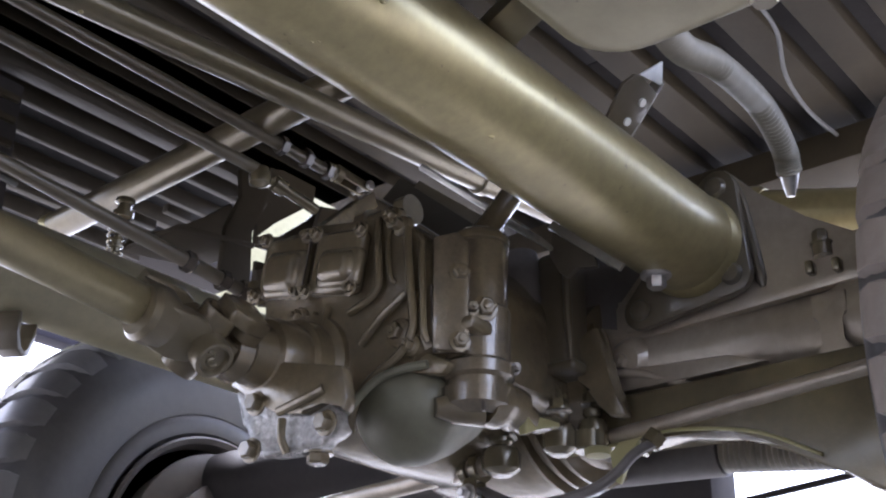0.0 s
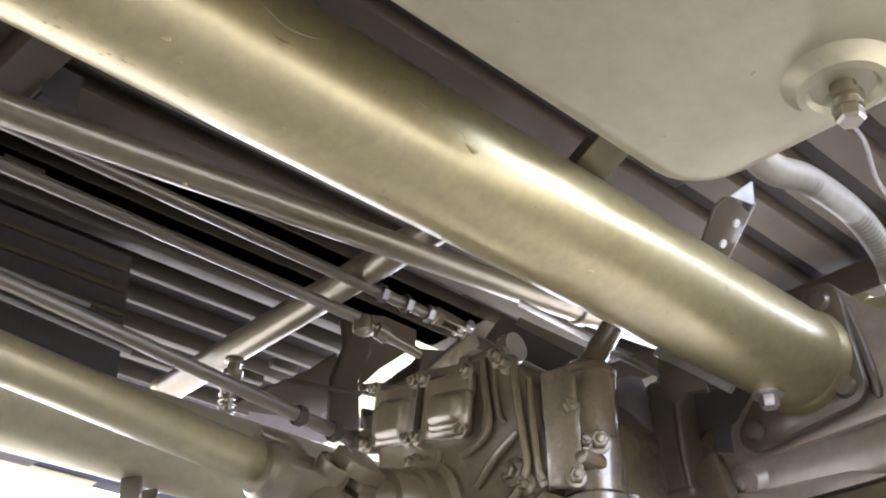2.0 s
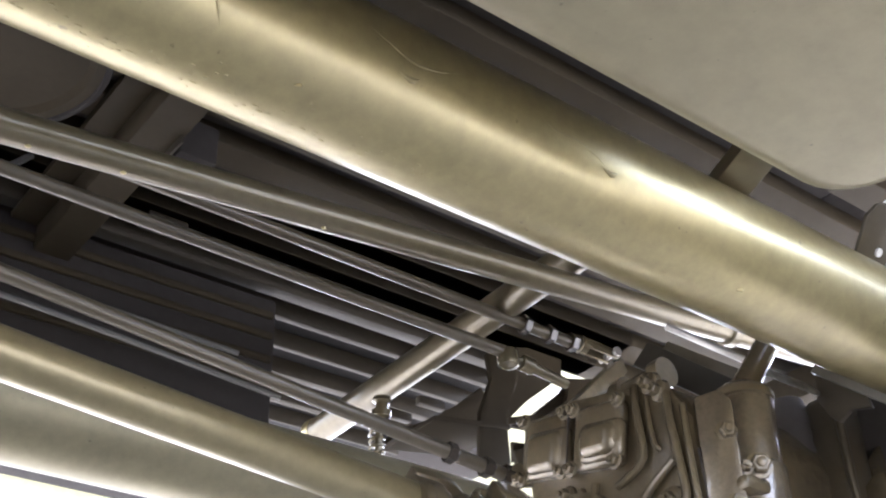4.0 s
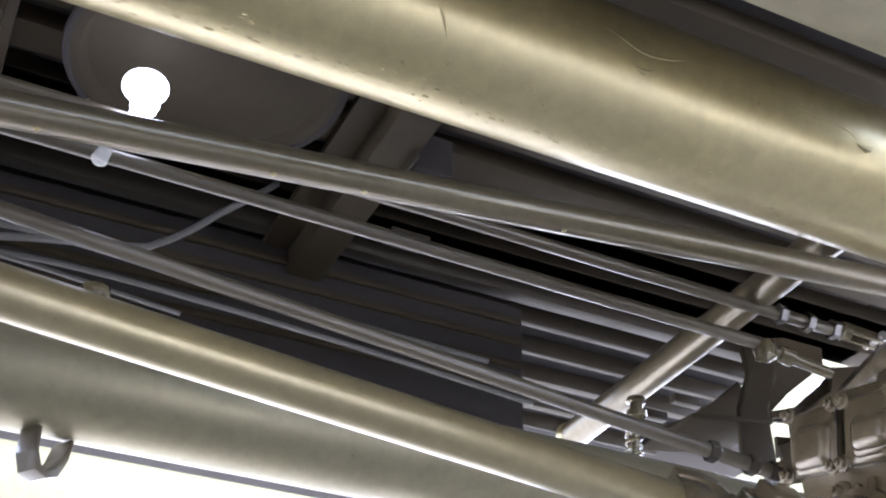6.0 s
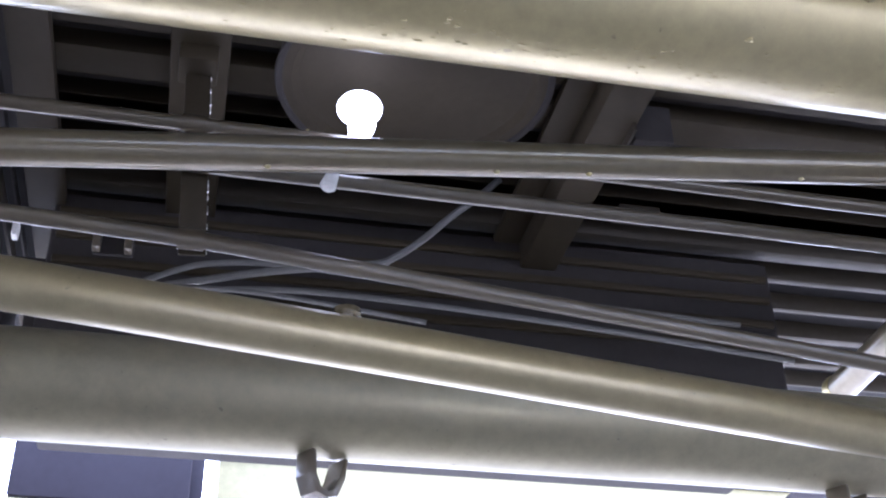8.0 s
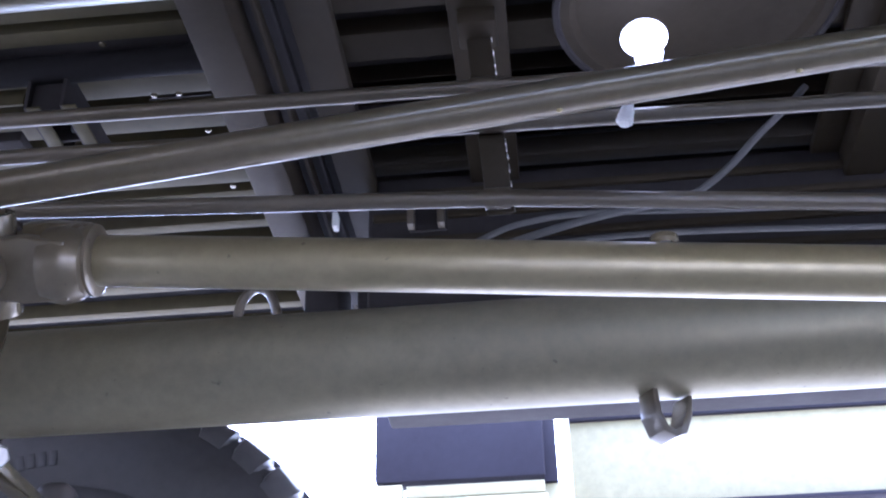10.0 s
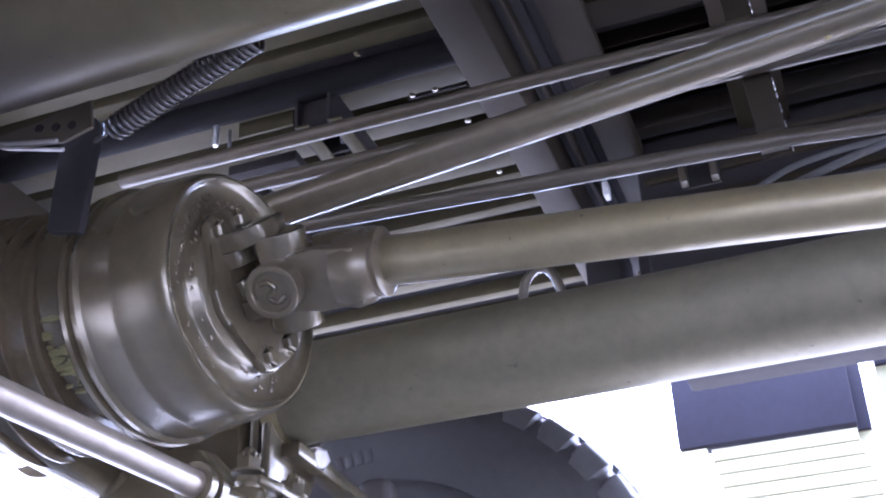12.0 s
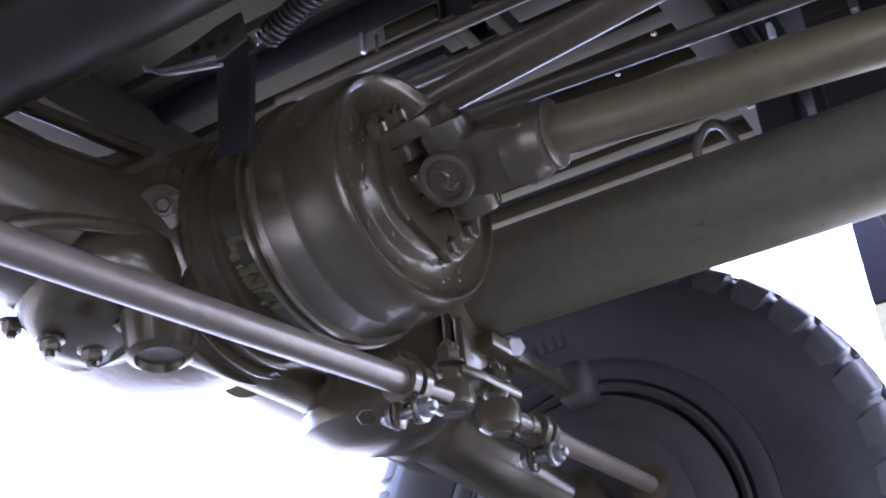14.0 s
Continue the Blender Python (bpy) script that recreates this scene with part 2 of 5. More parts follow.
def slab(bm, outline, origin, u, v, depth, bevel=0.003):
    """A plate with an outline in u, v, pushed out by depth along u x v."""
    u, v = Vector(u).normalized(), Vector(v).normalized()
    w = u.cross(v)
    o = Vector(origin)
    lo = [bm.verts.new(o + u * a + v * b) for a, b in outline]
    hi = [bm.verts.new(o + u * a + v * b + w * depth) for a, b in outline]
    rings(bm, [lo, hi])
    if bevel:
        edges = [e for e in {e for x in lo + hi for e in x.link_edges}]
        bmesh.ops.bevel(bm, geom=edges, offset=bevel, segments=2, affect="EDGES", profile=0.5)
    return bm


def hexhead(bm, at, axis, r=0.011, h=0.010, washer=True, stud=0.0):
    """A hexagon bolt head with a washer and, if wanted, a stud end."""
    a = Vector(axis).normalized()
    at = Vector(at)
    if washer:
        lathe(bm, at - a * 0.002, a, [(0, r * 1.35), (0.003, r * 1.35), (0.0035, r * 1.25)], 14)
    lathe(bm, at, a, [(0, r), (h * 0.8, r), (h, r * 0.82)], 6)
    if stud:
        lathe(bm, at + a * h * 0.5, a, [(0, r * 0.5), (h * 0.5 + stud * 0.8, r * 0.5), (h * 0.5 + stud, r * 0.4)], 10)
    return bm


def hull(points):
    """The outline round a set of flat points, anticlockwise."""
    pts = sorted(set(points))

    def half(row):
        out = []
        for p in row:
            while len(out) > 1 and (out[-1][0] - out[-2][0]) * (p[1] - out[-2][1]) - (out[-1][1] - out[-2][1]) * (p[0] - out[-2][0]) <= 0:
                out.pop()
            out.append(p)
        return out[:-1]
    return half(pts) + half(pts[::-1])


def bm_new():
    return bmesh.new()


# ---- ground and surroundings ----
GROUND_Z = 0.17
g = bm_new()
steps = [-900, -120, -30, -10, -4, -1, 2, 5, 9, 14, 30, 120, 900]
grid = [[g.verts.new((x, y, GROUND_Z)) for x in steps] for y in steps]
for i in range(len(steps) - 1):
    for k in range(len(steps) - 1):
        g.faces.new((grid[i][k], grid[i][k + 1], grid[i + 1][k + 1], grid[i + 1][k]))
solid("ground", g, CONCRETE, "worn grey concrete yard in daylight", "ground", kind="structure")


# added wall, out of view, that keeps near-side daylight off the lorry
blocker_wall = block(bm_new(), (-4.9, -0.8, 2.2), (9.0, 0.3, 4.2), 0.01)
solid("unseen_wall_near", blocker_wall, WALL, "unseen plain plastered wall, added to hold off near-side light", "wall", kind="structure")


# ---- chassis ----
NEAR_Y, FAR_Y, TUBE_Z, TUBE_R = 0.707, 1.540, 1.005, 0.0755


def frame_tube(y, z, x0, x1, material, label):
    t = thing("frame_tube", label, "frame tube", (x0, y, z), "lorry frame tubes")
    n = 60
    pts = [(x0 + (x1 - x0) * i / n, y, z) for i in range(n + 1)]
    part("tube", sweep(bm_new(), pts, TUBE_R, 48), material, t)
    return t


near_tube = frame_tube(NEAR_Y, TUBE_Z, -1.35, 1.548, KHAKI_OIL_SHADE, "thick khaki-painted steel frame tube with paint runs")
far_tube = frame_tube(FAR_Y, 0.987, -0.80, 2.1, KHAKI_FAR, "thick khaki-painted steel frame tube with tie-down loops below")



def paint_run(parent, x, lift, length, r=0.0035):
    """A drip of paint that stands proud of a tube, lift degrees up its side."""
    pts = []
    for i in range(5):
        a = radians(227 - lift - i * length / 4)
        pts.append((x + 0.002 * i, NEAR_Y + (TUBE_R + 0.0003) * math.cos(a), TUBE_Z + (TUBE_R + 0.0003) * math.sin(a)))
    part("paint_run", sweep(bm_new(), pts, [r * 0.3, r * 0.6, r * 0.7, r, r * 0.4], 10), KHAKI, parent)


def on_tube(x, deg, lift=0.0):
    """A point on the near tube's skin, deg degrees round its axis."""
    a = radians(deg)
    return Vector((x, NEAR_Y + (TUBE_R + lift) * math.cos(a), TUBE_Z + (TUBE_R + lift) * math.sin(a)))


for x, lift, length in ((0.42, -16, 2), (1.0, -20, 2), (0.25, 12, 2), (0.1, -5, 2)):
    paint_run(near_tube, x, lift, length, 0.0027)
# two fat drips, each with a thin trail running down to it
for x, deg in ((0.521, 206.5), (0.772, 205)):
    part("paint_run", sweep(bm_new(), [on_tube(x - 0.012, deg - 2.5), on_tube(x - 0.006, deg - 0.8), on_tube(x, deg), on_tube(x + 0.004, deg - 0.6), on_tube(x + 0.008, deg - 3)], [0.0006, 0.0014, 0.003, 0.0022, 0.0006], 10), KHAKI, near_tube)
# ridges where the paint has sagged
for line in (((0.471, 180.8), (0.495, 187.2), (0.52, 193.1), (0.548, 190.6), (0.576, 182.5)), ((0.676, 186), (0.694, 191.6), (0.711, 191.4), (0.729, 192.6), (0.751, 196.1), (0.765, 201.8)), ((0.323, 209), (0.331, 218), (0.342, 233))):
    way = smooth_line([on_tube(x, deg, -0.0006) for x, deg in line], 6)
    part("paint_ridge", sweep(bm_new(), way, [0.0006 + 0.0009 * math.sin(math.pi * i / (len(way) - 1)) for i in range(len(way))], 8), KHAKI, near_tube)
# hardened nibs of paint along the lower edge
rnd = random.Random(21)
nibs = bm_new()
for k in range(150):
    x = rnd.uniform(-0.25, 0.95) if k % 2 else rnd.gauss(0.28, 0.14)
    at = on_tube(x, rnd.gauss(268, 8), -0.0004)
    size = rnd.uniform(0.0008, 0.002)
    bmesh.ops.create_icosphere(nibs, subdivisions=1, radius=1, matrix=Matrix.Translation(at) @ Matrix.Diagonal((size * rnd.uniform(1.0, 2.4), size, size * 0.8, 1)))
tagged(part("paint_grit", nibs, KHAKI, near_tube), "small hardened nibs of khaki paint", kind="stuff")
part("end_collar", lathe(bm_new(), (1.525, NEAR_Y, TUBE_Z), (1, 0, 0), [(0, 0.0755), (0.006, 0.079), (0.022, 0.081), (0.024, 0.076)], 48), KHAKI, near_tube)
part("end_collar", lathe(bm_new(), (-0.80, FAR_Y, 0.987), (1, 0, 0), [(0, 0.082), (0.012, 0.081), (0.024, 0.0765)], 48), KHAKI, far_tube)

# ---- propeller shaft ----
S0, S1 = Vector((-0.465, 1.131, 0.933)), Vector((0.935, 1.160, 0.8145))
SD = (S1 - S0).normalized()


def yoke(bm, centre, along, pin, reach, arm, ear_r, half):
    """A forged joint fork with flat-sided arms and deep bearing bores; along points from the shaft to the joint."""
    along, pin = Vector(along).normalized(), Vector(pin).normalized()
    c = Vector(centre)
    side = along.cross(pin).normalized()
    for s in (-1, 1):
        ear = c + pin * s * arm
        lathe(bm, ear - pin * s * 0.016, pin * s, [(0, ear_r * 0.98), (0.024, ear_r), (0.029, ear_r * 0.97), (0.030, ear_r * 0.90), (0.0295, ear_r * 0.76), (0.027, ear_r * 0.70), (0.0215, ear_r * 0.68), (0.0215, 0.0)], 36)
        outline = [(-reach * 1.12, -half * 0.92), (-reach * 0.55, -half), (-reach * 0.30, -half * 0.97), (0.0, -ear_r * 0.88), (0.0, ear_r * 0.88), (-reach * 0.30, half * 0.97), (-reach * 0.55, half), (-reach * 1.12, half * 0.92)]
        slab(bm, outline, ear - pin * (0.013 if s > 0 else 0.009), along, side, 0.022, 0.004)
        # shoulder between the arm and the weld collar
        slab(bm, [(-reach * 1.18, -half * 0.8), (-reach * 0.62, -half * 0.86), (-reach * 0.50, -half * 0.4), (-reach * 0.50, half * 0.4), (-reach * 0.62, half * 0.86), (-reach * 1.18, half * 0.8)], c + pin * s * arm * 0.45 - pin * 0.012, along, side, 0.024, 0.004)
    lathe(bm, c - along * reach * 1.28, along, [(0, 0.033), (reach * 0.1, 0.039), (reach * 0.3, arm * 1.02), (reach * 0.5, arm * 0.95), (reach * 0.54, arm * 0.5)], 32)
    return bm


def cross(bm, centre, p, q, arm=0.036):
    c = Vector(centre)
    for d in (Vector(p).normalized(), Vector(q).normalized()):
        lathe(bm, c - d * arm, d, [(0, 0.0205), (arm * 0.6, 0.0205), (arm * 0.65, 0.014), (arm * 1.35, 0.014), (arm * 1.4, 0.0205), (arm * 2, 0.0205)], 20)
    bmesh.ops.create_icosphere(bm, subdivisions=2, radius=0.024, matrix=Matrix.Translation(c))
    return bm


def cap_mark(bm, centre, axis, size=0.015):
    """The bent spring clip that shows in a bearing cap."""
    a, u, v = basis(axis)
    o = Vector(centre)
    pts = [(-0.7, 0.5), (-0.1, 0.75), (0.35, 0.35), (-0.1, -0.1), (0.3, -0.55), (0.8, -0.5)]
    sweep(bm, smooth_line([o + u * x * size + v * y * size for x, y in pts], 5), size * 0.19, 8)
    return bm


UB, UA = Vector((-0.567, 1.115, 0.927)), Vector((0.998, 1.151, 0.798))
PINB = Vector((0.02, -0.72, -0.69)).normalized()
PINA = Vector((0.0, -0.66, -0.75)).normalized()
shaft = thing("propeller_shaft", "long khaki propeller shaft with universal joints, dusty with oily stains", "drive shaft", tuple(S0))
part("tube", lathe(bm_new(), S0, SD, [(0, 0.026), (0.006, 0.0285), (0.6, 0.029), ((S1 - S0).length - 0.006, 0.0285), ((S1 - S0).length, 0.026)], 36), KHAKI_SHAFT, shaft)
part("weld_collar", lathe(bm_new(), S0 - SD * 0.022, SD, [(0, 0.036), (0.004, 0.0405), (0.012, 0.0405), (0.016, 0.037), (0.021, 0.0375), (0.028, 0.0405), (0.034, 0.040), (0.038, 0.032)], 36), KHAKI_PIPE, shaft)
part("weld_collar", lathe(bm_new(), S1 - SD * 0.02, SD, [(0, 0.033), (0.004, 0.037), (0.02, 0.037), (0.026, 0.033)], 32), KHAKI_PIPE, shaft)
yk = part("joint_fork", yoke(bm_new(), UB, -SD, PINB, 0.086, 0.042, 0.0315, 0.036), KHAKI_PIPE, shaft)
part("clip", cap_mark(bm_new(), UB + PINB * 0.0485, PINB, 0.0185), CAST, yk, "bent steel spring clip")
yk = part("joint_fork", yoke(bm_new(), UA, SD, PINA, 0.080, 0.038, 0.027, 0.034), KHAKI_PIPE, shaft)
part("clip", cap_mark(bm_new(), UA + PINA * 0.0445, PINA, 0.0145), CAST, yk, "bent steel spring clip")
PB2 = SD.cross(PINB).normalized()
PA2 = SD.cross(PINA).normalized()
part("joint_cross", cross(bm_new(), UB, PINB, PB2), OILY, shaft, "greasy dark joint cross")
part("joint_cross", cross(bm_new(), UA, PINA, PA2), OILY, shaft, "greasy dark joint cross")

# ---- second shaft above, slanting up along the frame ----
pipe = thing("control_shaft", "slanting khaki steel tube with chipped lower edge", "pipe", (-0.75, 1.2, 1.066))
P0, P1 = Vector((-0.75, 1.194, 1.0675)), Vector((1.95, 1.168, 1.340))
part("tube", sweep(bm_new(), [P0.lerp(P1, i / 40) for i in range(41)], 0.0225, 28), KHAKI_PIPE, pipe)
for k in (0.03, 0.88):
    pd = (P1 - P0).normalized()
    part("collar", lathe(bm_new(), P0.lerp(P1, k), pd, [(0, 0.023), (0.003, 0.028), (0.022, 0.028), (0.025, 0.023)], 28), KHAKI_PIPE, pipe)
for k in (0.405, 0.45, 0.56, 0.3):
    part("paint_run", sweep(bm_new(), [P0.lerp(P1, k + 0.001 * i) + Vector((0, -0.004, -0.0222)) for i in range(4)], [0.001, 0.003, 0.003, 0.001], 8), KHAKI, pipe)

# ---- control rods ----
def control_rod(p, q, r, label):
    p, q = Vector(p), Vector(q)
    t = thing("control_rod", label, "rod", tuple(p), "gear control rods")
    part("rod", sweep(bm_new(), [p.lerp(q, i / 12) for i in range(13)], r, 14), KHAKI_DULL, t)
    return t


rod_a = control_rod((-1.0, 1.36, 1.322), (1.42, 1.36, 1.30), 0.011, "thin khaki control rod with a fork end, running along the frame")
rod_b = control_rod((-1.0, 1.36, 1.257), (1.27, 1.36, 1.231), 0.011, "thin khaki control rod ending in an adjusting nut")
rod_c = control_rod((-1.0, 1.36, 1.18), (0.0, 1.36, 1.125), 0.0115, "thin khaki control rod held by a strap hanger")
q0, q1 = Vector((0.0, 1.36, 1.125)), Vector((1.22, 1.33, 0.985))
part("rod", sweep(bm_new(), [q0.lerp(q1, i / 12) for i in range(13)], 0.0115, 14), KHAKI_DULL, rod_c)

hanger = thing("rod_hanger", "flat khaki steel strap hanging from the bed beam, chipped edge", "bracket", (-0.03, 1.36, 1.45))
part("strap", bar(bm_new(), (-0.017, 1.374, 1.11), (-0.037, 1.374, 1.43), 0.036, 0.006, (0, 1, 0)), BED, hanger)
edge = bm_new()
random.seed(11)
for k in range(26):
    f = k / 26 + random.uniform(-0.01, 0.01)
    if random.random() < 0.62:
        bar(edge, (0.0015 - 0.020 * f, 1.3735, 1.115 + 0.315 * f), (0.0015 - 0.020 * f - 0.0006, 1.3735, 1.115 + 0.315 * f + random.uniform(0.004, 0.011)), 0.0012, 0.0062, (0, 1, 0), 0.0)
tagged(part("chipped_edge", edge, STEEL, hanger), "bare steel where paint chipped", kind="stuff")
for x, z in ((-0.020, 1.126), (-0.028, 1.251), (-0.033, 1.313)):
    part("ring", lathe(bm_new(), (x - 0.017, 1.36, z), (1, 0, 0), [(0, 0.0115), (0, 0.0145), (0.034, 0.0145), (0.034, 0.0115)], 20, False), KHAKI_DULL, hanger)

# ---- cross tube of the bed ----
ct = thing("cross_tube", "khaki steel cross tube under the bed", "frame tube", (1.30, 0.95, 1.33))
part("tube", sweep(bm_new(), [(1.246 + 0.0021 * i, 0.95 + 1.06 * i / 20, 1.33) for i in range(21)], 0.030, 32), KHAKI_PIPE, ct)
part("end_cap", lathe(bm_new(), (1.288, 2.008, 1.33), (0, 1, 0), [(0, 0.031), (0.008, 0.033), (0.02, 0.033), (0.022, 0.026)], 32), KHAKI, ct)
for y in (1.05,):
    part("saddle", bar(bm_new(), (1.265, y, 1.345), (1.265, y, 1.462), 0.05, 0.03, (0, 1, 0)), BED, ct)

# ---- load bed seen from below ----
BED_Z = 1.47
bed = thing("load_bed", "khaki ribbed steel load bed seen from below, dusty", "lorry bed", (0.3, 1.1, BED_Z))
# black sheets: the shade in the slots between boards is in their colour
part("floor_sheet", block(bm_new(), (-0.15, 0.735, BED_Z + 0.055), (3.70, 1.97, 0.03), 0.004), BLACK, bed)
part("floor_sheet", block(bm_new(), (-0.15, 2.085, BED_Z + 0.055), (3.70, 0.73, 0.03), 0.004), TUBE_GAP_BLACK, bed, "far edge of the floor, black for the shade between boards")
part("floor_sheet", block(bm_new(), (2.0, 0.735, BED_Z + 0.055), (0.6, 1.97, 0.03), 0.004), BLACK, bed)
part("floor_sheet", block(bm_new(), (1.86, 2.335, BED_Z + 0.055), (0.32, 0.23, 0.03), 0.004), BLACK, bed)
PITCH = 0.113


def board(y, x0, x1, half, material, drop=0.03):
    """One bed board with folded edges, running along the lorry."""
    b = bm_new()
    slab(b, [(-half, 0.0), (-half + 0.005, -drop), (half - 0.005, -drop), (half, 0.0)], (x0, y, BED_Z + 0.041), (0, 1, 0), (0, 0, 1), x1 - x0, 0.002)
    part("board", b, material, bed)


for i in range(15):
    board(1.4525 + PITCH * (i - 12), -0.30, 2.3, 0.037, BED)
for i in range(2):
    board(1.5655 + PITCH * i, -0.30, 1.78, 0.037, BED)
# narrow far-edge boards; the black sheet above puts shade into their wide gaps
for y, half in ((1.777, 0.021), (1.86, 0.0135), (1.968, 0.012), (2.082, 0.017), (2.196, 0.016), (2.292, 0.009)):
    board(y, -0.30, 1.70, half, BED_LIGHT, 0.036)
# paler boards behind the deep crossmember, of uneven width
for y, half in ((0.45, 0.05), (0.60, 0.05), (0.75, 0.05), (0.90, 0.05), (1.05, 0.05), (1.20, 0.045), (1.30, 0.04), (1.372, 0.021), (1.489, 0.042), (1.585, 0.04), (1.675, 0.036), (1.766, 0.026), (1.828, 0.02), (1.925, 0.018), (2.005, 0.02), (2.085, 0.02), (2.145, 0.022), (2.25, 0.018), (2.35, 0.02)):
    board(y, -1.8, -0.43, half, BOARD)
part("rail_tube", sweep(bm_new(), [(-1.8 + 0.085 * i, 1.424, BED_Z - 0.006) for i in range(17)], 0.023, 24), TUBE_GAP_BLACK, bed, "black tube along the boards")
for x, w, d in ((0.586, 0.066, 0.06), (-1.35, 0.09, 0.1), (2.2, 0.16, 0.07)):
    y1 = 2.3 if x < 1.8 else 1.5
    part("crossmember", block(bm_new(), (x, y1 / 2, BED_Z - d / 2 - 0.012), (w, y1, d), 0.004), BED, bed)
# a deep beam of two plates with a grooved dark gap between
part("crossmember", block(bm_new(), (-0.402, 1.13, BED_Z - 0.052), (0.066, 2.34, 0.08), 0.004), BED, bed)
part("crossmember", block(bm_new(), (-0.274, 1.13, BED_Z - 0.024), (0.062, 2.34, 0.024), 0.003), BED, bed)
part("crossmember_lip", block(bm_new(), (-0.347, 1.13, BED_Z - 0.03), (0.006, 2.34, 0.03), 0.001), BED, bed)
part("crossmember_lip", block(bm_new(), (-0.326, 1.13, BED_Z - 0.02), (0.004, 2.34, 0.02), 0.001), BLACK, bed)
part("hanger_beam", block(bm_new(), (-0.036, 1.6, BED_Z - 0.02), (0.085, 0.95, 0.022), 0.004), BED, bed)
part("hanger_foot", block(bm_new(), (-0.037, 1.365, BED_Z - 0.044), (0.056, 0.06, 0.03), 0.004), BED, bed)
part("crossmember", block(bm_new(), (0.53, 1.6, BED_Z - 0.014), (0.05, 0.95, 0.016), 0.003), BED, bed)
# a pierced channel between the pale boards, with pale lower edges and a bright screw end
for x, y0, y1 in ((-0.728, 1.42, 1.60), (-0.672, 1.42, 1.62)):
    part("bracket", block(bm_new(), (x, (y0 + y1) / 2, BED_Z - 0.045), (0.006, y1 - y0, 0.07), 0.001), BLACK, bed)
    part("bracket_flange", block(bm_new(), (x + 0.012, (y0 + y1) / 2, BED_Z - 0.081), (0.022, y1 - y0, 0.004), 0.001), BOARD, bed)
for y in (1.435, 1.51, 1.60):
    part("bracket_web", block(bm_new(), (-0.70, y, BED_Z - 0.05), (0.05, 0.006, 0.06), 0.001), BLACK, bed)
part("bracket", block(bm_new(), (-0.80, 1.455, BED_Z - 0.03), (0.10, 0.006, 0.03), 0.001), BOARD, bed)
part("bracket", block(bm_new(), (-0.86, 1.575, BED_Z - 0.03), (0.13, 0.05, 0.02), 0.002), BLACK, bed)
part("bracket", block(bm_new(), (-0.97, 1.66, BED_Z - 0.03), (0.16, 0.05, 0.02), 0.002), BLACK, bed)
for x, y, r in ((-0.879, 1.431, 0.0052), (-0.684, 1.503, 0.005), (-0.872, 1.462, 0.003)):
    part("screw_end", lathe(bm_new(), (x, y, 1.402), (0, 0, 1), [(0, 0.0), (0.001, r * 0.8), (0.004, r), (0.05, r)], 14), BRIGHT, bed, "bright screw end")
for y, x in ((1.50, -0.52), (1.50, -0.56), (1.372, -0.60), (1.766, -0.50), (1.84, -0.60), (1.60, -0.50), (1.95, -0.56)):
    part("rivet", lathe(bm_new(), (x, y, BED_Z - 0.0095), (0, 0, -1), [(0, 0.006), (0.002, 0.005), (0.003, 0.0)], 12), CAST, bed)
part("seam", block(bm_new(), (-0.52, 1.508, BED_Z - 0.010), (0.10, 0.004, 0.003), 0.0), BLACK, bed)
# open bent straps beside the crossmember on the far side
for x, z in ((-0.145, 1.273), (-0.098, 1.273)):
    part("bracket", block(bm_new(), (x - 0.02, 1.62, z), (0.012, 0.02, 0.036), 0.002), KHAKI_DULL, bed)
part("bracket", block(bm_new(), (-0.14, 1.635, 1.273), (0.06, 0.006, 0.036), 0.002), BLACK, bed)
part("bracket", block(bm_new(), (-0.285, 1.62, 1.275), (0.009, 0.02, 0.026), 0.002), WHITE, bed, "small pale tab")
part("gusset", block(bm_new(), (0.652, 1.405, BED_Z - 0.05), (0.064, 0.085, 0.07), 0.004), BLACK, bed)
part("gusset", block(bm_new(), (0.613, 1.39, BED_Z - 0.05), (0.005, 0.10, 0.075), 0.002), BED_LIGHT, bed)
part("gusset", block(bm_new(), (0.725, 1.64, BED_Z - 0.03), (0.075, 0.05, 0.012), 0.003), BED_LIGHT, bed)

pan = thing("round_pan", "dark round pressed-steel pan under the bed", "pan", (0.278, 1.35, 1.44))
dish = part("dish", lathe(bm_new(), (0.278, 1.35, 1.452), (0, 0, -1), [(0, 0.203), (0.022, 0.201), (0.027, 0.196), (0.027, 0.182), (0.018, 0.172), (0.012, 0.12), (0.015, 0.06), (0.015, 0.0)], 64), BED, pan)
part("rolled_rim", lathe(bm_new(), (0.278, 1.35, 1.452), (0, 0, -1), [(0.020, 0.202), (0.025, 0.207), (0.031, 0.205), (0.031, 0.198), (0.025, 0.195), (0.020, 0.202)], 64, False), BLACK, dish, "dark rolled rim")
part("rim_clip", block(bm_new(), (0.133, 1.497, 1.42), (0.006, 0.03, 0.008), 0.001), KHAKI, dish)

# ---- dark locker under the bed on the far side ----
locker = thing("under_bed_locker", "dark steel locker box hung under the bed edge", "storage box", (0.45, 1.9, 1.2))
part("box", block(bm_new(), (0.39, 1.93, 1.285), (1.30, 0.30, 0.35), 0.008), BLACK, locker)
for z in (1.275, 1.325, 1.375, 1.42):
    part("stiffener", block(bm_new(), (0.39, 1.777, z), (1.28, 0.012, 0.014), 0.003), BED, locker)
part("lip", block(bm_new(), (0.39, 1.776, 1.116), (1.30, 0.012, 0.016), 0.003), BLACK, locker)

# ---- work lamp ----
lamp = thing("inspection_lamp", "lit white inspection lamp with pale holder, hung among rods", "lamp", (0.203, 1.33, 1.31))
bl = bm_new()
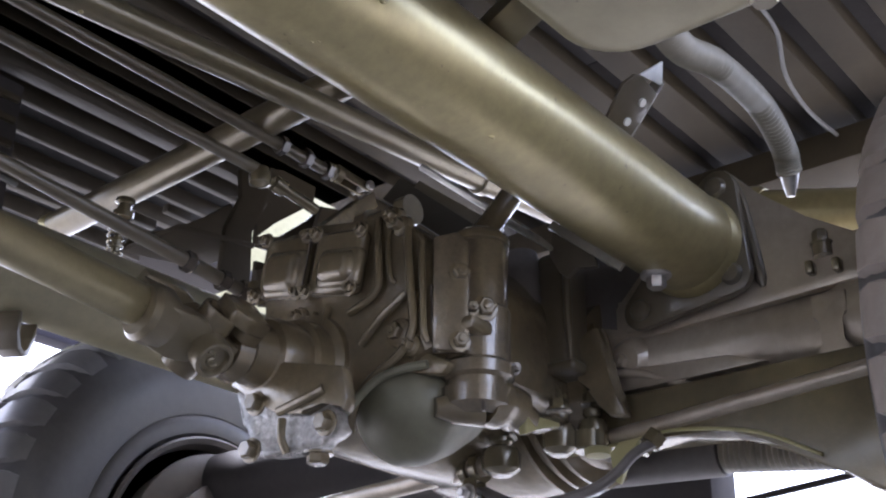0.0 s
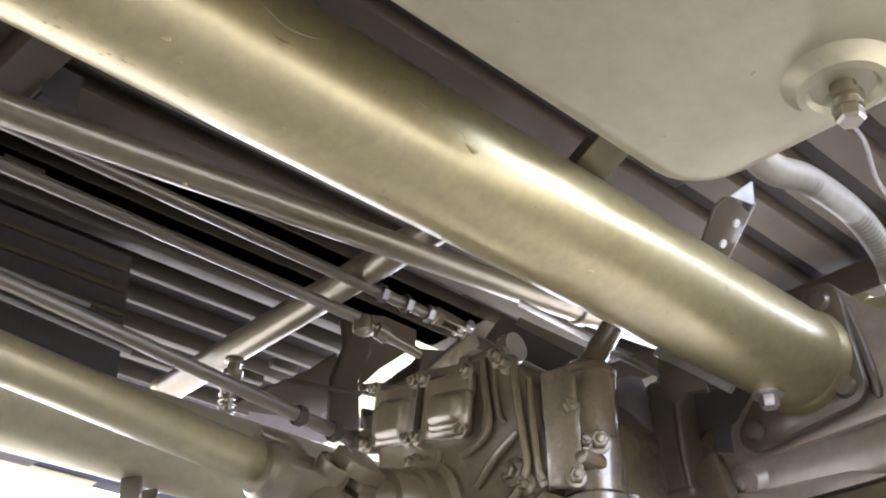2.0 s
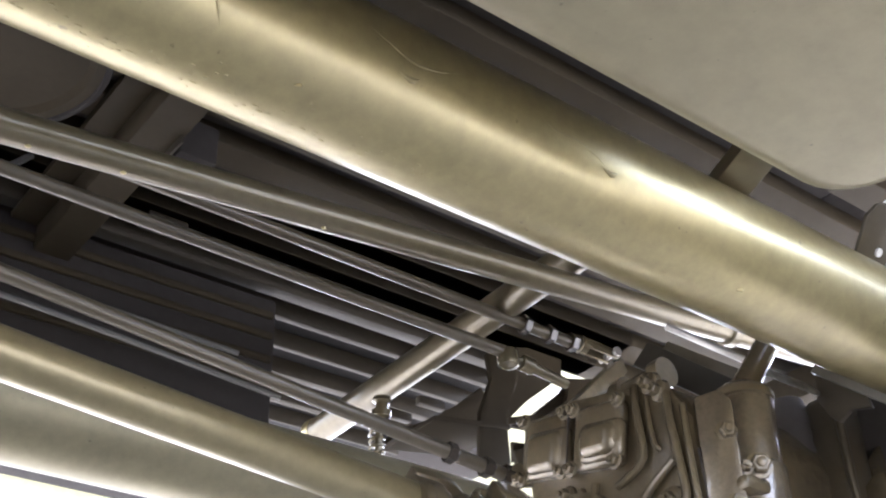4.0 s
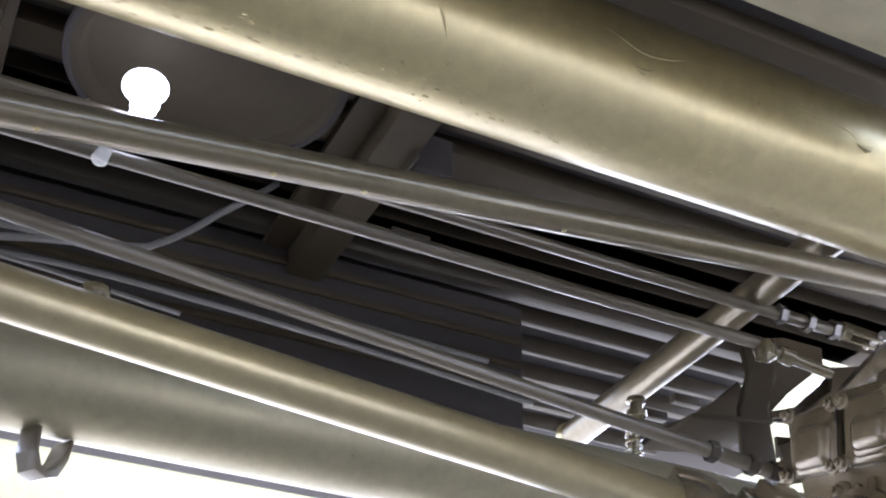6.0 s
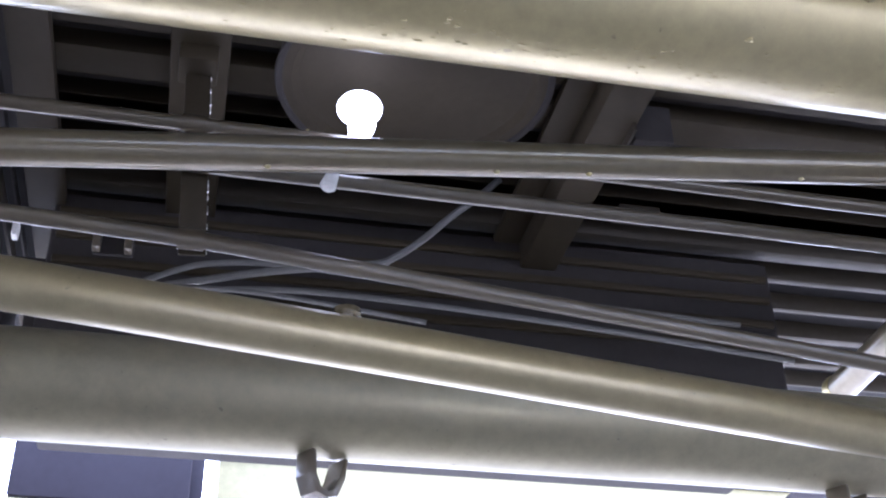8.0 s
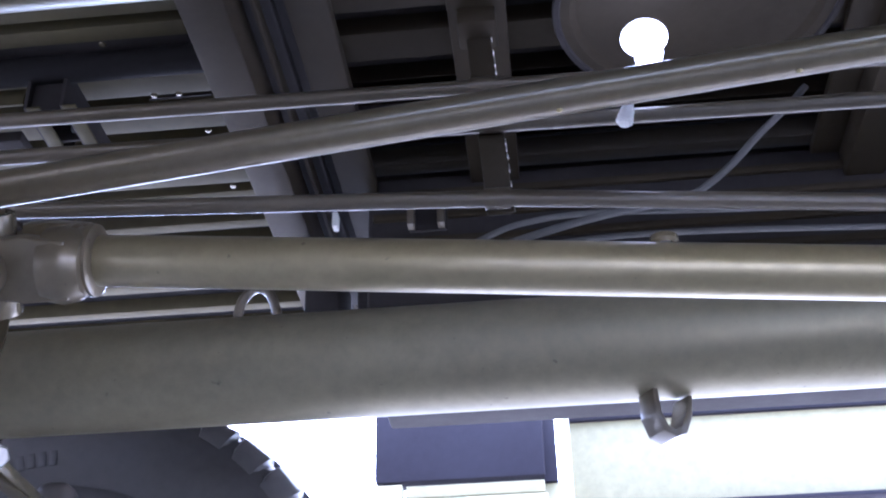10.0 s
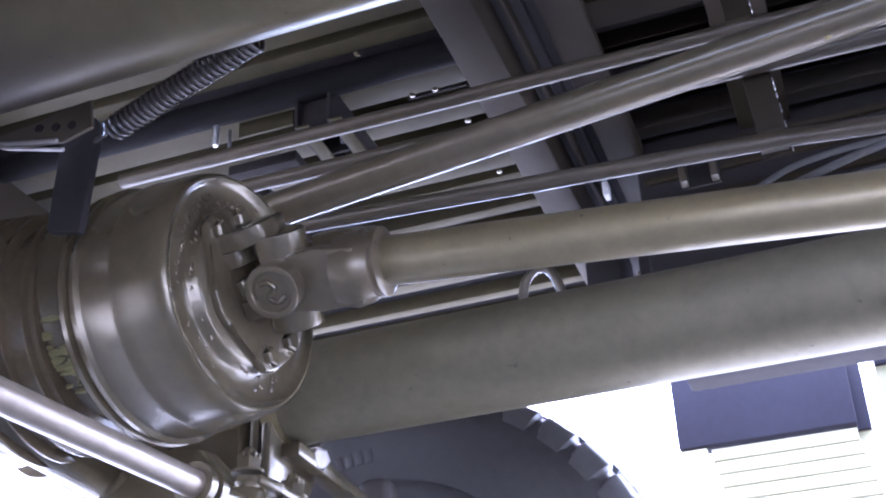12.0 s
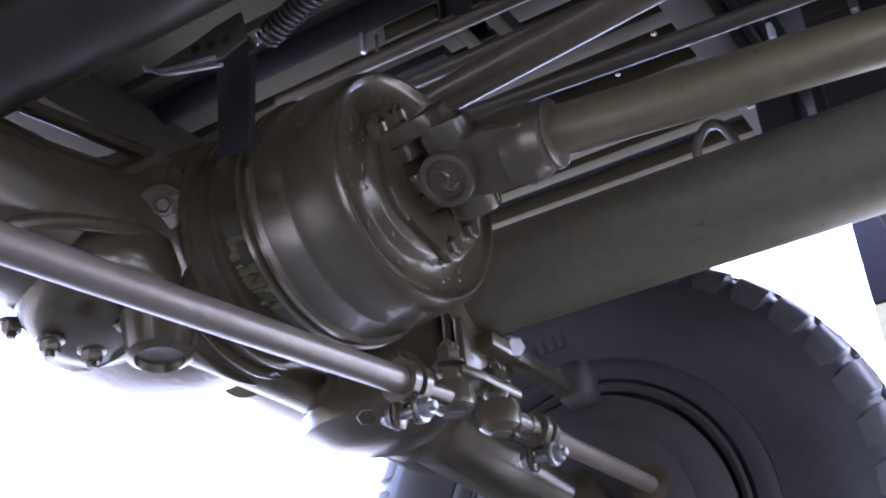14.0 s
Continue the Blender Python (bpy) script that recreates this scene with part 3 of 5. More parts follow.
bmesh.ops.create_uvsphere(bl, u_segments=28, v_segments=18, radius=0.0305, matrix=Matrix.Translation((0.193, 1.33, 1.352)) @ Matrix.Diagonal((1.06, 1, 0.76, 1)))
part("bulb", bl, BULB, lamp, "lit frosted bulb")
part("neck", lathe(bm_new(), (0.197, 1.33, 1.327), (-0.15, 0, -1), [(0, 0.020), (0.012, 0.0185), (0.02, 0.0155), (0.03, 0.0155)], 20), BULB, lamp)
part("holder", lathe(bm_new(), (0.170, 1.325, 1.268), (-0.3, 0, -1), [(0, 0.006), (0.035, 0.007), (0.042, 0.009), (0.062, 0.0115), (0.066, 0.008)], 18), WHITE, lamp)

# ---- parking brake drum ----
DA = Vector((0.990, -0.139, -0.012)).normalized()
DB = UB - DA * 0.073
drum = thing("brake_drum", "large oily khaki brake drum on the axle input shaft", "brake drum", tuple(DB))
dprof = [(-0.170, 0.10), (-0.170, 0.164), (-0.164, 0.168), (-0.156, 0.168), (-0.153, 0.161), (-0.147, 0.161), (-0.144, 0.167), (-0.135, 0.168), (-0.130, 0.162), (-0.122, 0.161), (-0.085, 0.161), (-0.078, 0.1618), (-0.073, 0.1617), (-0.068, 0.1602), (-0.05, 0.1592), (-0.03, 0.1582), (-0.014, 0.1565), (-0.004, 0.1538), (0.0, 0.150), (0.0, 0.147), (-0.005, 0.144), (-0.010, 0.138), (-0.012, 0.125), (-0.012, 0.105), (-0.009, 0.100), (0.0, 0.096), (0.003, 0.091), (0.003, 0.0)]
part("drum_shell", lathe(bm_new(), DB, DA, [(a * 0.76 + 0.012 * max(0.0, 1 + a / 0.06), b * 0.935) for a, b in dprof], 96), CAST, drum)
part("joint_fork", yoke(bm_new(), UB, DA, PB2, 0.062, 0.043, 0.0315, 0.036), CAST, drum)
fl = bm_new()
DU = (PB2 - DA * PB2.dot(DA)).normalized()
DV = DA.cross(DU)
slab(fl, [(0.098, 0.02), (0.092, 0.036), (0.07, 0.045), (0.045, 0.052), (0.02, 0.07), (0.0, 0.074), (-0.02, 0.07), (-0.045, 0.052), (-0.07, 0.045), (-0.092, 0.036), (-0.098, 0.02), (-0.098, -0.02), (-0.092, -0.036), (-0.07, -0.045), (-0.045, -0.052), (-0.02, -0.07), (0.0, -0.074), (0.02, -0.07), (0.045, -0.052), (0.07, -0.045), (0.092, -0.036), (0.098, -0.02)], DB + DA * 0.010, DU, DV, 0.014, 0.005)
part("joint_flange", fl, CAST, drum)
for a, b in ((0.078, 0.024), (0.078, -0.024), (-0.078, 0.024), (-0.078, -0.024)):
    part("bolt", hexhead(bm_new(), DB + DA * 0.023 + DU * a + DV * b, DA, 0.0115, 0.012), CAST, drum)
# grease thrown out round the flange
random.seed(5)
gp = bm_new()
_, du, dv = basis(DA)
for i in range(260):
    a, rr = (radians(random.gauss(285, 48)) if i % 4 else random.uniform(0, 2 * math.pi)), 0.094 + abs(random.gauss(0, 0.014))
    bmesh.ops.create_icosphere(gp, subdivisions=1, radius=random.uniform(0.001, 0.0036), matrix=Matrix.Translation(DB + DA * (0.0015 if rr > 0.1 else 0.011) + (du * math.cos(a) + dv * math.sin(a)) * min(rr, 0.13)) @ Matrix.Diagonal((0.5, random.uniform(0.8, 1.8), random.uniform(0.6, 1.6), 1)))
tagged(part("grease", gp, OILY, drum), "brown lumps of grease", kind="stuff")
gp = bm_new()
for i in range(60):
    o = UB + Vector((random.gauss(0, 0.016), random.gauss(0, 0.014), random.gauss(0.004, 0.016)))
    bmesh.ops.create_icosphere(gp, subdivisions=1, radius=random.uniform(0.003, 0.008), matrix=Matrix.Translation(o))
tagged(part("grease", gp, GREASE, drum), "dark lumps of grease", kind="stuff")

# ---- front axle ----
axle_a = thing("front_axle", "oily brown cast front axle with bolted gear casing", "axle", (1.66, 1.1, 0.6), "lorry axles")
AX, AZ = 1.66, 0.86


def flats(bm, x, z, y0, y1, prof, seg=40):
    """An axle tube along y whose radius follows (share, radius)."""
    return lathe(bm, (x, y0, z), (0, 1, 0), [((y1 - y0) * a, r) for a, r in prof], seg)


part("housing", flats(bm_new(), AX, AZ, 0.36, 0.93, [(0, 0.075), (0.02, 0.094), (0.26, 0.094), (0.30, 0.079), (0.55, 0.082), (0.85, 0.095), (0.93, 0.105), (1, 0.105)]), HOUSING, axle_a)
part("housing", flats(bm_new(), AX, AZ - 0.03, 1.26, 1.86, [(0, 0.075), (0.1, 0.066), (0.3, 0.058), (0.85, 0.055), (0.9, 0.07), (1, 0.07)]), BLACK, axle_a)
part("hub_drum", lathe(bm_new(), (1.70, 1.80, 0.665), (0, 1, 0), [(0, 0.067), (0.01, 0.168), (0.02, 0.181), (0.035, 0.181), (0.04, 0.21), (0.05, 0.225), (0.06, 0.225), (0.07, 0.214), (0.12, 0.21)], 48), BLACK, axle_a)
part("housing_ledge", bar(bm_new(), (1.60, 0.42, 0.945), (1.60, 0.90, 0.945), 0.02, 0.016), HOUSING, axle_a)
part("housing_ledge", bar(bm_new(), (1.62, 0.40, 0.90), (1.575, 0.84, 0.915), 0.018, 0.02), HOUSING, axle_a)
fin = bm_new()
slab(fin, [(0, 0), (0.26, 0.0), (0.20, 0.022), (0.08, 0.03), (0, 0.045)], (1.575, 0.875, 0.81), (0, -1, 0), (0, 0, 1), 0.014, 0.003)
part("housing_fin", fin, HOUSING, axle_a)
part("flange", flats(bm_new(), AX - 0.02, AZ, 0.89, 0.94, [(0, 0.11), (0.05, 0.125), (0.9, 0.125), (1, 0.115)], 44), OILY, axle_a)
for k in range(8):
    a = 2 * math.pi * (k + 0.4) / 8
    part("bolt", hexhead(bm_new(), (AX - 0.02 + 0.108 * math.cos(a), 0.888, AZ + 0.108 * math.sin(a)), (0, -1, 0), 0.012, 0.012), OILY, axle_a)
part("centre_casing", flats(bm_new(), AX - 0.01, AZ + 0.02, 0.94, 1.27, [(0, 0.12), (0.06, 0.16), (0.3, 0.185), (0.7, 0.185), (0.94, 0.16), (1, 0.12)], 48), OILY, axle_a)
for k in range(3):
    part("casing_rib", flats(bm_new(), AX - 0.01, AZ + 0.02, 0.955 + 0.022 * k, 0.963 + 0.022 * k, [(0, 0.15), (0.1, 0.178 + 0.006 * k), (0.9, 0.178 + 0.006 * k), (1, 0.15)], 48), OILY, axle_a)

# gear casing: the body and what is bolted to the face that looks down the shaft; its covers lean a little
FX, LEAN = 1.195, radians(11)
body = bm_new()
slab(body, [(0.918, 0.79), (0.962, 0.782), (1.03, 0.747), (1.085, 0.735), (1.12, 0.70), (1.17, 0.70), (1.225, 0.75), (1.25, 0.83), (1.262, 1.0), (1.235, 1.042), (1.16, 1.046), (1.014, 1.016), (0.955, 0.985), (0.924, 0.93)][::-1], (FX, 0, 0), (0, 1, 0), (0, 0, 1), 0.34, 0.016)
part("gear_casing", body, OILY, axle_a)
TILT = Matrix.Rotation(LEAN, 3, "X")


def leaned(cy, cz, dy, dz, x):
    """A point of a leaning cover, dy across and dz up from its middle."""
    return Vector((x, cy, cz)) + TILT @ Vector((0, dy, dz))


def lid(cy, cz, w, h, boss):
    """A leaning cover with a blunt raised boss and four bolts."""
    b = bm_new()
    block(b, (FX - 0.008, cy, cz), (0.028, w, h), 0.012, TILT, 3)
    block(b, leaned(cy, cz, boss[0], boss[1], FX - 0.024), (0.034, boss[2], boss[3]), 0.0165, TILT, 5)
    block(b, leaned(cy, cz, boss[0], boss[1], FX - 0.018), (0.024, boss[2] + 0.012, boss[3] + 0.012), 0.011, TILT, 3)
    c = part("cover", b, OILY, axle_a, "oily brown cover with raised boss")
    for sy, sz in ((-1, -1), (-1, 1), (1, -1), (1, 1)):
        part("bolt", hexhead(bm_new(), leaned(cy, cz, sy * (w * 0.5 - 0.004), sz * (h * 0.5 - 0.005), FX - 0.022), (-1, 0, 0), 0.0092, 0.010, True, 0.004), OILY, c)


lid(1.195, 0.976, 0.098, 0.098, (-0.014, -0.014, 0.074, 0.062))
lid(1.087, 0.955, 0.098, 0.098, (-0.016, -0.012, 0.070, 0.048))
part("cover_seam", bar(bm_new(), leaned(1.141, 0.965, 0, -0.05, FX - 0.0225), leaned(1.141, 0.965, 0, 0.046, FX - 0.0225), 0.003, 0.003, (1, 0, 0), 0.0), GREASE, axle_a)


def web(pts, r, material=OILY):
    part("casing_web", sweep(bm_new(), smooth_line(pts, 6), r, 10), material, axle_a)


web([(FX, 1.02, 1.01), (FX - 0.008, 1.014, 0.975), (FX - 0.009, 1.008, 0.91), (FX - 0.009, 1.018, 0.888), (FX - 0.007, 1.045, 0.878), (FX, 1.07, 0.876)], 0.006)
web([(FX, 1.0, 0.99), (FX - 0.006, 0.995, 0.95), (FX - 0.006, 0.99, 0.91), (FX, 0.985, 0.90)], 0.004)
web([(FX, 0.964, 0.978), (FX - 0.009, 0.955, 0.93), (FX - 0.010, 0.946, 0.86), (FX - 0.009, 0.945, 0.82), (FX - 0.010, 0.965, 0.79), (FX - 0.010, 1.0, 0.772), (FX - 0.010, 1.032, 0.75), (FX - 0.008, 1.05, 0.722), (FX, 1.06, 0.70)], 0.0065)
web([(FX, 0.938, 0.95), (FX - 0.006, 0.932, 0.90), (FX - 0.006, 0.928, 0.82), (FX, 0.925, 0.80)], 0.005)
web([(FX - 0.004, 0.962, 0.878), (FX - 0.010, 1.0, 0.851), (FX - 0.004, 1.042, 0.822)], 0.0065)
for yy in (1.137, 1.109):
    web([(FX - 0.002, yy + 0.002, 0.892), (FX - 0.013, yy, 0.85), (FX - 0.013, yy - 0.006, 0.782), (FX - 0.010, yy - 0.026, 0.748), (FX - 0.002, yy - 0.05, 0.725)], 0.0065)
web([(FX - 0.04, 1.178, 0.872), (FX - 0.045, 1.168, 0.83), (FX - 0.04, 1.16, 0.785)], 0.004)
part("seam", bar(bm_new(), (FX - 0.001, 0.9195, 0.88), (FX - 0.001, 0.9125, 0.782), 0.004, 0.004, (1, 0, 0), 0.0), GREASE, axle_a)
for y, z, r in ((0.975, 0.824, 0.012), (1.157, 0.786, 0.0105), (1.168, 0.893, 0.009), (0.99, 1.002, 0.0095), (0.975, 0.985, 0.009), (0.952, 0.80, 0.009)):
    part("bolt", hexhead(bm_new(), (FX - 0.006, y, z), (-1, 0, 0), r, 0.013, True, 0.006), OILY, axle_a)
    part("bolt_boss", lathe(bm_new(), (FX + 0.004, y, z), (-1, 0, 0), [(0, r * 1.9), (0.008, r * 1.7), (0.010, r * 1.4)], 20), OILY, axle_a)
nose = part("nose", lathe(bm_new(), (1.20, 1.150, 0.806), (-1, 0, -0.04), [(0, 0.084), (0.014, 0.082), (0.02, 0.070), (0.045, 0.067), (0.050, 0.060), (0.088, 0.059), (0.098, 0.054), (0.102, 0.045), (0.135, 0.04), (0.135, 0.0)], 44), OILY, axle_a)
part("joint_fork", yoke(bm_new(), UA, -SD, PA2, 0.055, 0.036, 0.027, 0.03), OILY, axle_a)
bulge = bm_new()
lathe(bulge, (1.265, 1.008, 0.742), (-0.85, -0.08, -0.38), [(-0.09, 0.070), (-0.03, 0.079), (0.01, 0.079), (0.036, 0.074), (0.056, 0.060), (0.070, 0.038), (0.077, 0.018), (0.078, 0.0)], 52)
for v in bulge.verts:
    v.co += noise.noise_vector(v.co * 18) * 0.003
part("differential_bulge", bulge, OLIVE, axle_a, "greenish dusty cast bulge")
web([(1.20, 0.93, 0.772), (1.188, 0.965, 0.768), (1.18, 1.003, 0.758), (1.17, 1.035, 0.728), (1.155, 1.052, 0.70), (1.14, 1.07, 0.682)], 0.006, OLIVE)
sump = bm_new()
slab(sump, [(1.206, 0.768), (1.19, 0.716), (1.168, 0.69), (1.149, 0.668), (1.082, 0.657), (1.036, 0.662), (1.0, 0.674), (1.01, 0.70), (1.046, 0.735), (1.13, 0.762)], (1.115, 0, 0), (0, 1, 0), (0, 0, 1), 0.025, 0.004)
bmesh.ops.subdivide_edges(sump, edges=sump.edges[:], cuts=2, use_grid_fill=True)
for v in sump.verts:
    v.co += noise.noise_vector(v.co * 45) * 0.006
sm = part("sump_cover", sump, WETALU, axle_a, "wet bare-metal sump cover")
for y, z in ((1.148, 0.735), (1.152, 0.671), (1.015, 0.684)):
    part("bolt", hexhead(bm_new(), (1.102, y, z), (-1, 0, 0), 0.013, 0.014), OILY, sm)
part("casing_skirt", slab(bm_new(), [(1.204, 0.770), (1.16, 0.744), (1.107, 0.712), (1.06, 0.704), (1.022, 0.716), (0.985, 0.694), (0.98, 0.71), (0.99, 0.756), (1.10, 0.785), (1.191, 0.79)], (1.101, 0, 0), (0, 1, 0), (0, 0, 1), 0.02, 0.004), OILY, axle_a)
web([(1.099, 1.10, 0.714), (1.096, 1.045, 0.722), (1.10, 1.02, 0.73)], 0.007)
web([(1.106, 1.10, 0.705), (1.104, 1.098, 0.68), (1.112, 1.094, 0.659)], 0.006)
part("drain_plug", hexhead(bm_new(), (1.12, 1.044, 0.652), (0, 0, -1), 0.015, 0.014), OILY, axle_a)
part("side_flap", slab(bm_new(), [(0, 0.022), (0.03, 0.0), (0.085, -0.012), (0.10, 0.004), (0.06, 0.026), (0.0, 0.034)], (1.215, 1.0, 0.768), (0.15, -1, 0), (0, 0, 1), 0.02, 0.006), OILY, axle_a)

# upright steering pivot beside the casing
pivot = thing("steering_pivot", "glossy oily brown upright steering pivot with arm", "steering gear", (1.28, 0.905, 0.75))
part("barrel", lathe(bm_new(), (1.283, 0.905, 0.985), (-0.04, 0, -1), [(0, 0.030), (0.008, 0.040), (0.03, 0.042), (0.075, 0.041), (0.12, 0.041), (0.125, 0.045), (0.20, 0.046), (0.206, 0.051), (0.222, 0.051), (0.227, 0.044), (0.236, 0.044), (0.238, 0.049), (0.262, 0.047), (0.274, 0.03)], 40), WETPLATE, pivot)
part("neck", lathe(bm_new(), (1.28, 0.917, 0.964), (0.375, -0.4, 0.837), [(-0.03, 0.036), (-0.01, 0.035), (0.004, 0.031), (0.016, 0.023), (0.03, 0.0195), (0.05, 0.018), (0.100, 0.0175), (0.110, 0.016)], 28), OILY, pivot)
part("neck_rim", lathe(bm_new(), (1.28, 0.905, 0.972), (-0.04, 0, -1), [(0, 0.036), (0.002, 0.0445), (0.010, 0.0445), (0.012, 0.040)], 36), OILY, pivot)
part("cover_plate", slab(bm_new(), [(0, 0), (0.05, -0.004), (0.05, 0.155), (0.034, 0.172), (0.0, 0.165)], (1.205, 0.925, 0.785), (0.55, -0.83, 0.0), (0, 0, 1), 0.02, 0.006), WETPLATE, pivot)
for x, y, z, r in ((1.212, 0.885, 0.895, 0.0115), (1.245, 0.868, 0.850, 0.0135), (1.208, 0.882, 0.795, 0.011), (1.225, 0.875, 0.845, 0.008), (1.31, 0.868, 0.782, 0.007)):
    part("bolt", hexhead(bm_new(), (x, y, z), (-0.6, -0.8, 0), r, 0.012, True, 0.004), OILY, pivot)
part("barrel_lug", block(bm_new(), (1.235, 0.878, 0.822), (0.05, 0.03, 0.022), 0.008), OILY, pivot)
armp = bm_new()
sweep(armp, smooth_line([(1.275, 0.895, 0.735), (1.325, 0.885, 0.733), (1.365, 0.885, 0.724), (1.42, 0.893, 0.737), (1.485, 0.915, 0.757)], 6), [0.036] * 4 + [0.031] * 4 + [0.022] * 4 + [0.015] * 6 + [0.013] * 7, 16)
part("drop_arm", armp, OILY, pivot)
part("arm_web", slab(bm_new(), [(0, 0), (0.05, 0.024), (0.10, 0.034), (0.10, 0.042), (0.0, 0.03)], (1.33, 0.878, 0.695), (1, 0.12, 0), (0, 0, 1), 0.014, 0.003), YELLOWED, pivot, "yellowed grimy web")
part("lever_end", sweep(bm_new(), [(1.275, 0.90, 0.728), (1.245, 0.925, 0.722), (1.225, 0.938, 0.720)], [0.030, 0.022, 0.013], 18), OILY, pivot)
part("lever_split", bar(bm_new(), (1.243, 0.874, 0.748), (1.246, 0.872, 0.708), 0.004, 0.004, (1, 0, 0), 0.0), GREASE, pivot)


def ball_joint(parent, at, r=0.028, h=0.05, up=1):
    """A rod end: cup, boot, castle nut and stud."""
    at = Vector(at)
    a = Vector((0, 0, up))
    cup = part("ball_joint", lathe(bm_new(), at - a * h * 0.5, a, [(0, r * 0.55), (0.004, r * 0.78), (0.008, r * 0.95), (h * 0.75, r), (h * 0.95, r * 0.86), (h, r * 0.6), (h * 1.08, r * 0.5), (h * 1.2, r * 0.62), (h * 1.35, r * 0.6), (h * 1.36, 0.0)], 28), CAST, parent)
    part("seal_plate", lathe(bm_new(), at - a * (h * 0.5 + 0.001), a, [(0, 0.0), (0, r * 0.5), (0.004, r * 0.54)], 24), OILY, cup)
    nut = hexhead(bm_new(), at + a * h * 1.05, a, r * 0.56, 0.018, True, 0.012)
    for k in range(6):
        t = math.pi / 3 * k + 0.5
        block(nut, at + a * (h * 1.05 + 0.019) + Vector((math.cos(t), math.sin(t), 0)) * r * 0.4, (0.005, 0.005, 0.007), 0.0)
    part("castle_nut", nut, CAST, cup)
    return cup


def clamp(parent, at, along, r, drop=0.042):
    """A split clamp with a pinch bolt below a rod."""
    at, d = Vector(at), Vector(along).normalized()
    b = bm_new()
    for s in (-0.011, 0.011):
        lathe(b, at + d * (s - 0.006), d, [(0, r), (0, r + 0.008), (0.012, r + 0.008), (0.012, r)], 28, False)
    c = part("clamp", b, CAST, parent)
    side = d.cross(Vector((0, 0, 1))).normalized()
    lug = bm_new()
    for s in (-0.012, 0.012):
        slab(lug, [(-0.012, 0.0), (-0.013, 0.012 - drop), (-0.006, -drop), (0.006, -drop), (0.013, 0.012 - drop), (0.012, 0.0)], at + side * s + Vector((0, 0, -r)) - side * 0.003, d, (0, 0, 1), 0.006, 0.002)
    part("clamp_lug", lug, CAST, c)
    pin = bm_new()
    p = at + Vector((0, 0, -r - drop + 0.016))
    lathe(pin, p - side * 0.03, side, [(0, 0.006), (0.06, 0.006)], 12)
    hexhead(pin, p - side * 0.018, -side, 0.0115, 0.011, True, 0.006)
    hexhead(pin, p + side * 0.018, side, 0.0115, 0.011, True, 0.006)
    part("pinch_bolt", pin, STEEL, c, "bright steel pinch bolt")


def tie_rod(p, q, label, r=0.0205):
    p, q = Vector(p), Vector(q)
    t = thing("tie_rod", label, "steering rod", tuple(p), "steering rods")
    part("rod", sweep(bm_new(), [p.lerp(q, i / 10) for i in range(11)], r, 28), HOUSING, t)
    return t


ta = tie_rod((1.552, 0.30, 0.778), (1.55, 0.862, 0.7385), "oily khaki steering tie rod along the front axle", 0.0135)
ball_joint(ta, (1.53, 0.884, 0.742), 0.024, 0.046)
tb2 = tie_rod((1.50, 1.06, 0.719), (1.54, 1.8, 0.70), "oily khaki steering tie rod reaching the far wheel", 0.0155)
clamp(tb2, (1.503, 1.085, 0.718), (0.05, 1, 0), 0.016)
ball_joint(tb2, (1.49, 1.024, 0.716), 0.031, 0.042)
dl = tie_rod((1.497, 0.925, 0.735), (1.53, 0.885, 0.742), "short oily steering link plate with ball joint", 0.012)
ball_joint(dl, (1.49, 0.917, 0.731), 0.0265, 0.044)
low = slab(bm_new(), [(0.92, 0.735), (0.91, 0.722), (0.82, 0.727), (0.762, 0.731), (0.681, 0.719), (0.618, 0.70), (0.546, 0.66), (0.49, 0.61), (0.40, 0.56), (0.36, 0.60), (0.36, 0.80), (0.90, 0.80)], (1.545, 0, 0), (0, 1, 0), (0, 0, 1), 0.07, 0.008)
part("lower_casting", low, CAST, axle_a)
# yellow rim light from the sky, laid as a thin coloured bead
part("rim_light_edge", sweep(bm_new(), smooth_line([(1.542, 0.93, 0.7225), (1.541, 0.82, 0.7265), (1.541, 0.762, 0.7305), (1.541, 0.681, 0.7185), (1.541, 0.618, 0.6995), (1.541, 0.546, 0.66)], 5), 0.0028, 8), YELLOWED, axle_a, "yellow rim light along the lower edge")
part("bracket", slab(bm_new(), [(0.84, 0.702), (0.822, 0.716), (0.79, 0.713), (0.812, 0.682), (0.826, 0.655), (0.834, 0.66)][::-1], (1.50, 0, 0), (0, 1, 0), (0, 0, 1), 0.008, 0.002), YELLOWED, axle_a, "yellowed grimy bracket")
part("bracket_boss", lathe(bm_new(), (1.505, 0.862, 0.700), (0, 0, 1), [(0, 0.012), (0.002, 0.019), (0.012, 0.02), (0.014, 0.016)], 20), YELLOWED, axle_a)
part("casting_boss", lathe(bm_new(), (1.52, 0.885, 0.715), (0, 0, 1), [(0, 0.022), (0.003, 0.026), (0.028, 0.026), (0.03, 0.02)], 24), CAST, axle_a)
gt = part("spring_box", block(bm_new(), (1.505, 0.914, 0.935), (0.06, 0.058, 0.19), 0.012, None, 3), KHAKI_DULL, axle_a, "brown grimy upright housing")
for y, x in ((0.944, 1.478), (0.884, 1.478)):
    part("rib", sweep(bm_new(), [(x, y, 0.845), (x - 0.004, y, 0.90), (x - 0.004, y, 0.98), (x, y, 1.025)], [0.004, 0.007, 0.007, 0.004], 10), KHAKI_DULL, gt)
part("foot", block(bm_new(), (1.505, 0.925, 0.838), (0.07, 0.10, 0.02), 0.008, None, 3), KHAKI_DULL, gt)
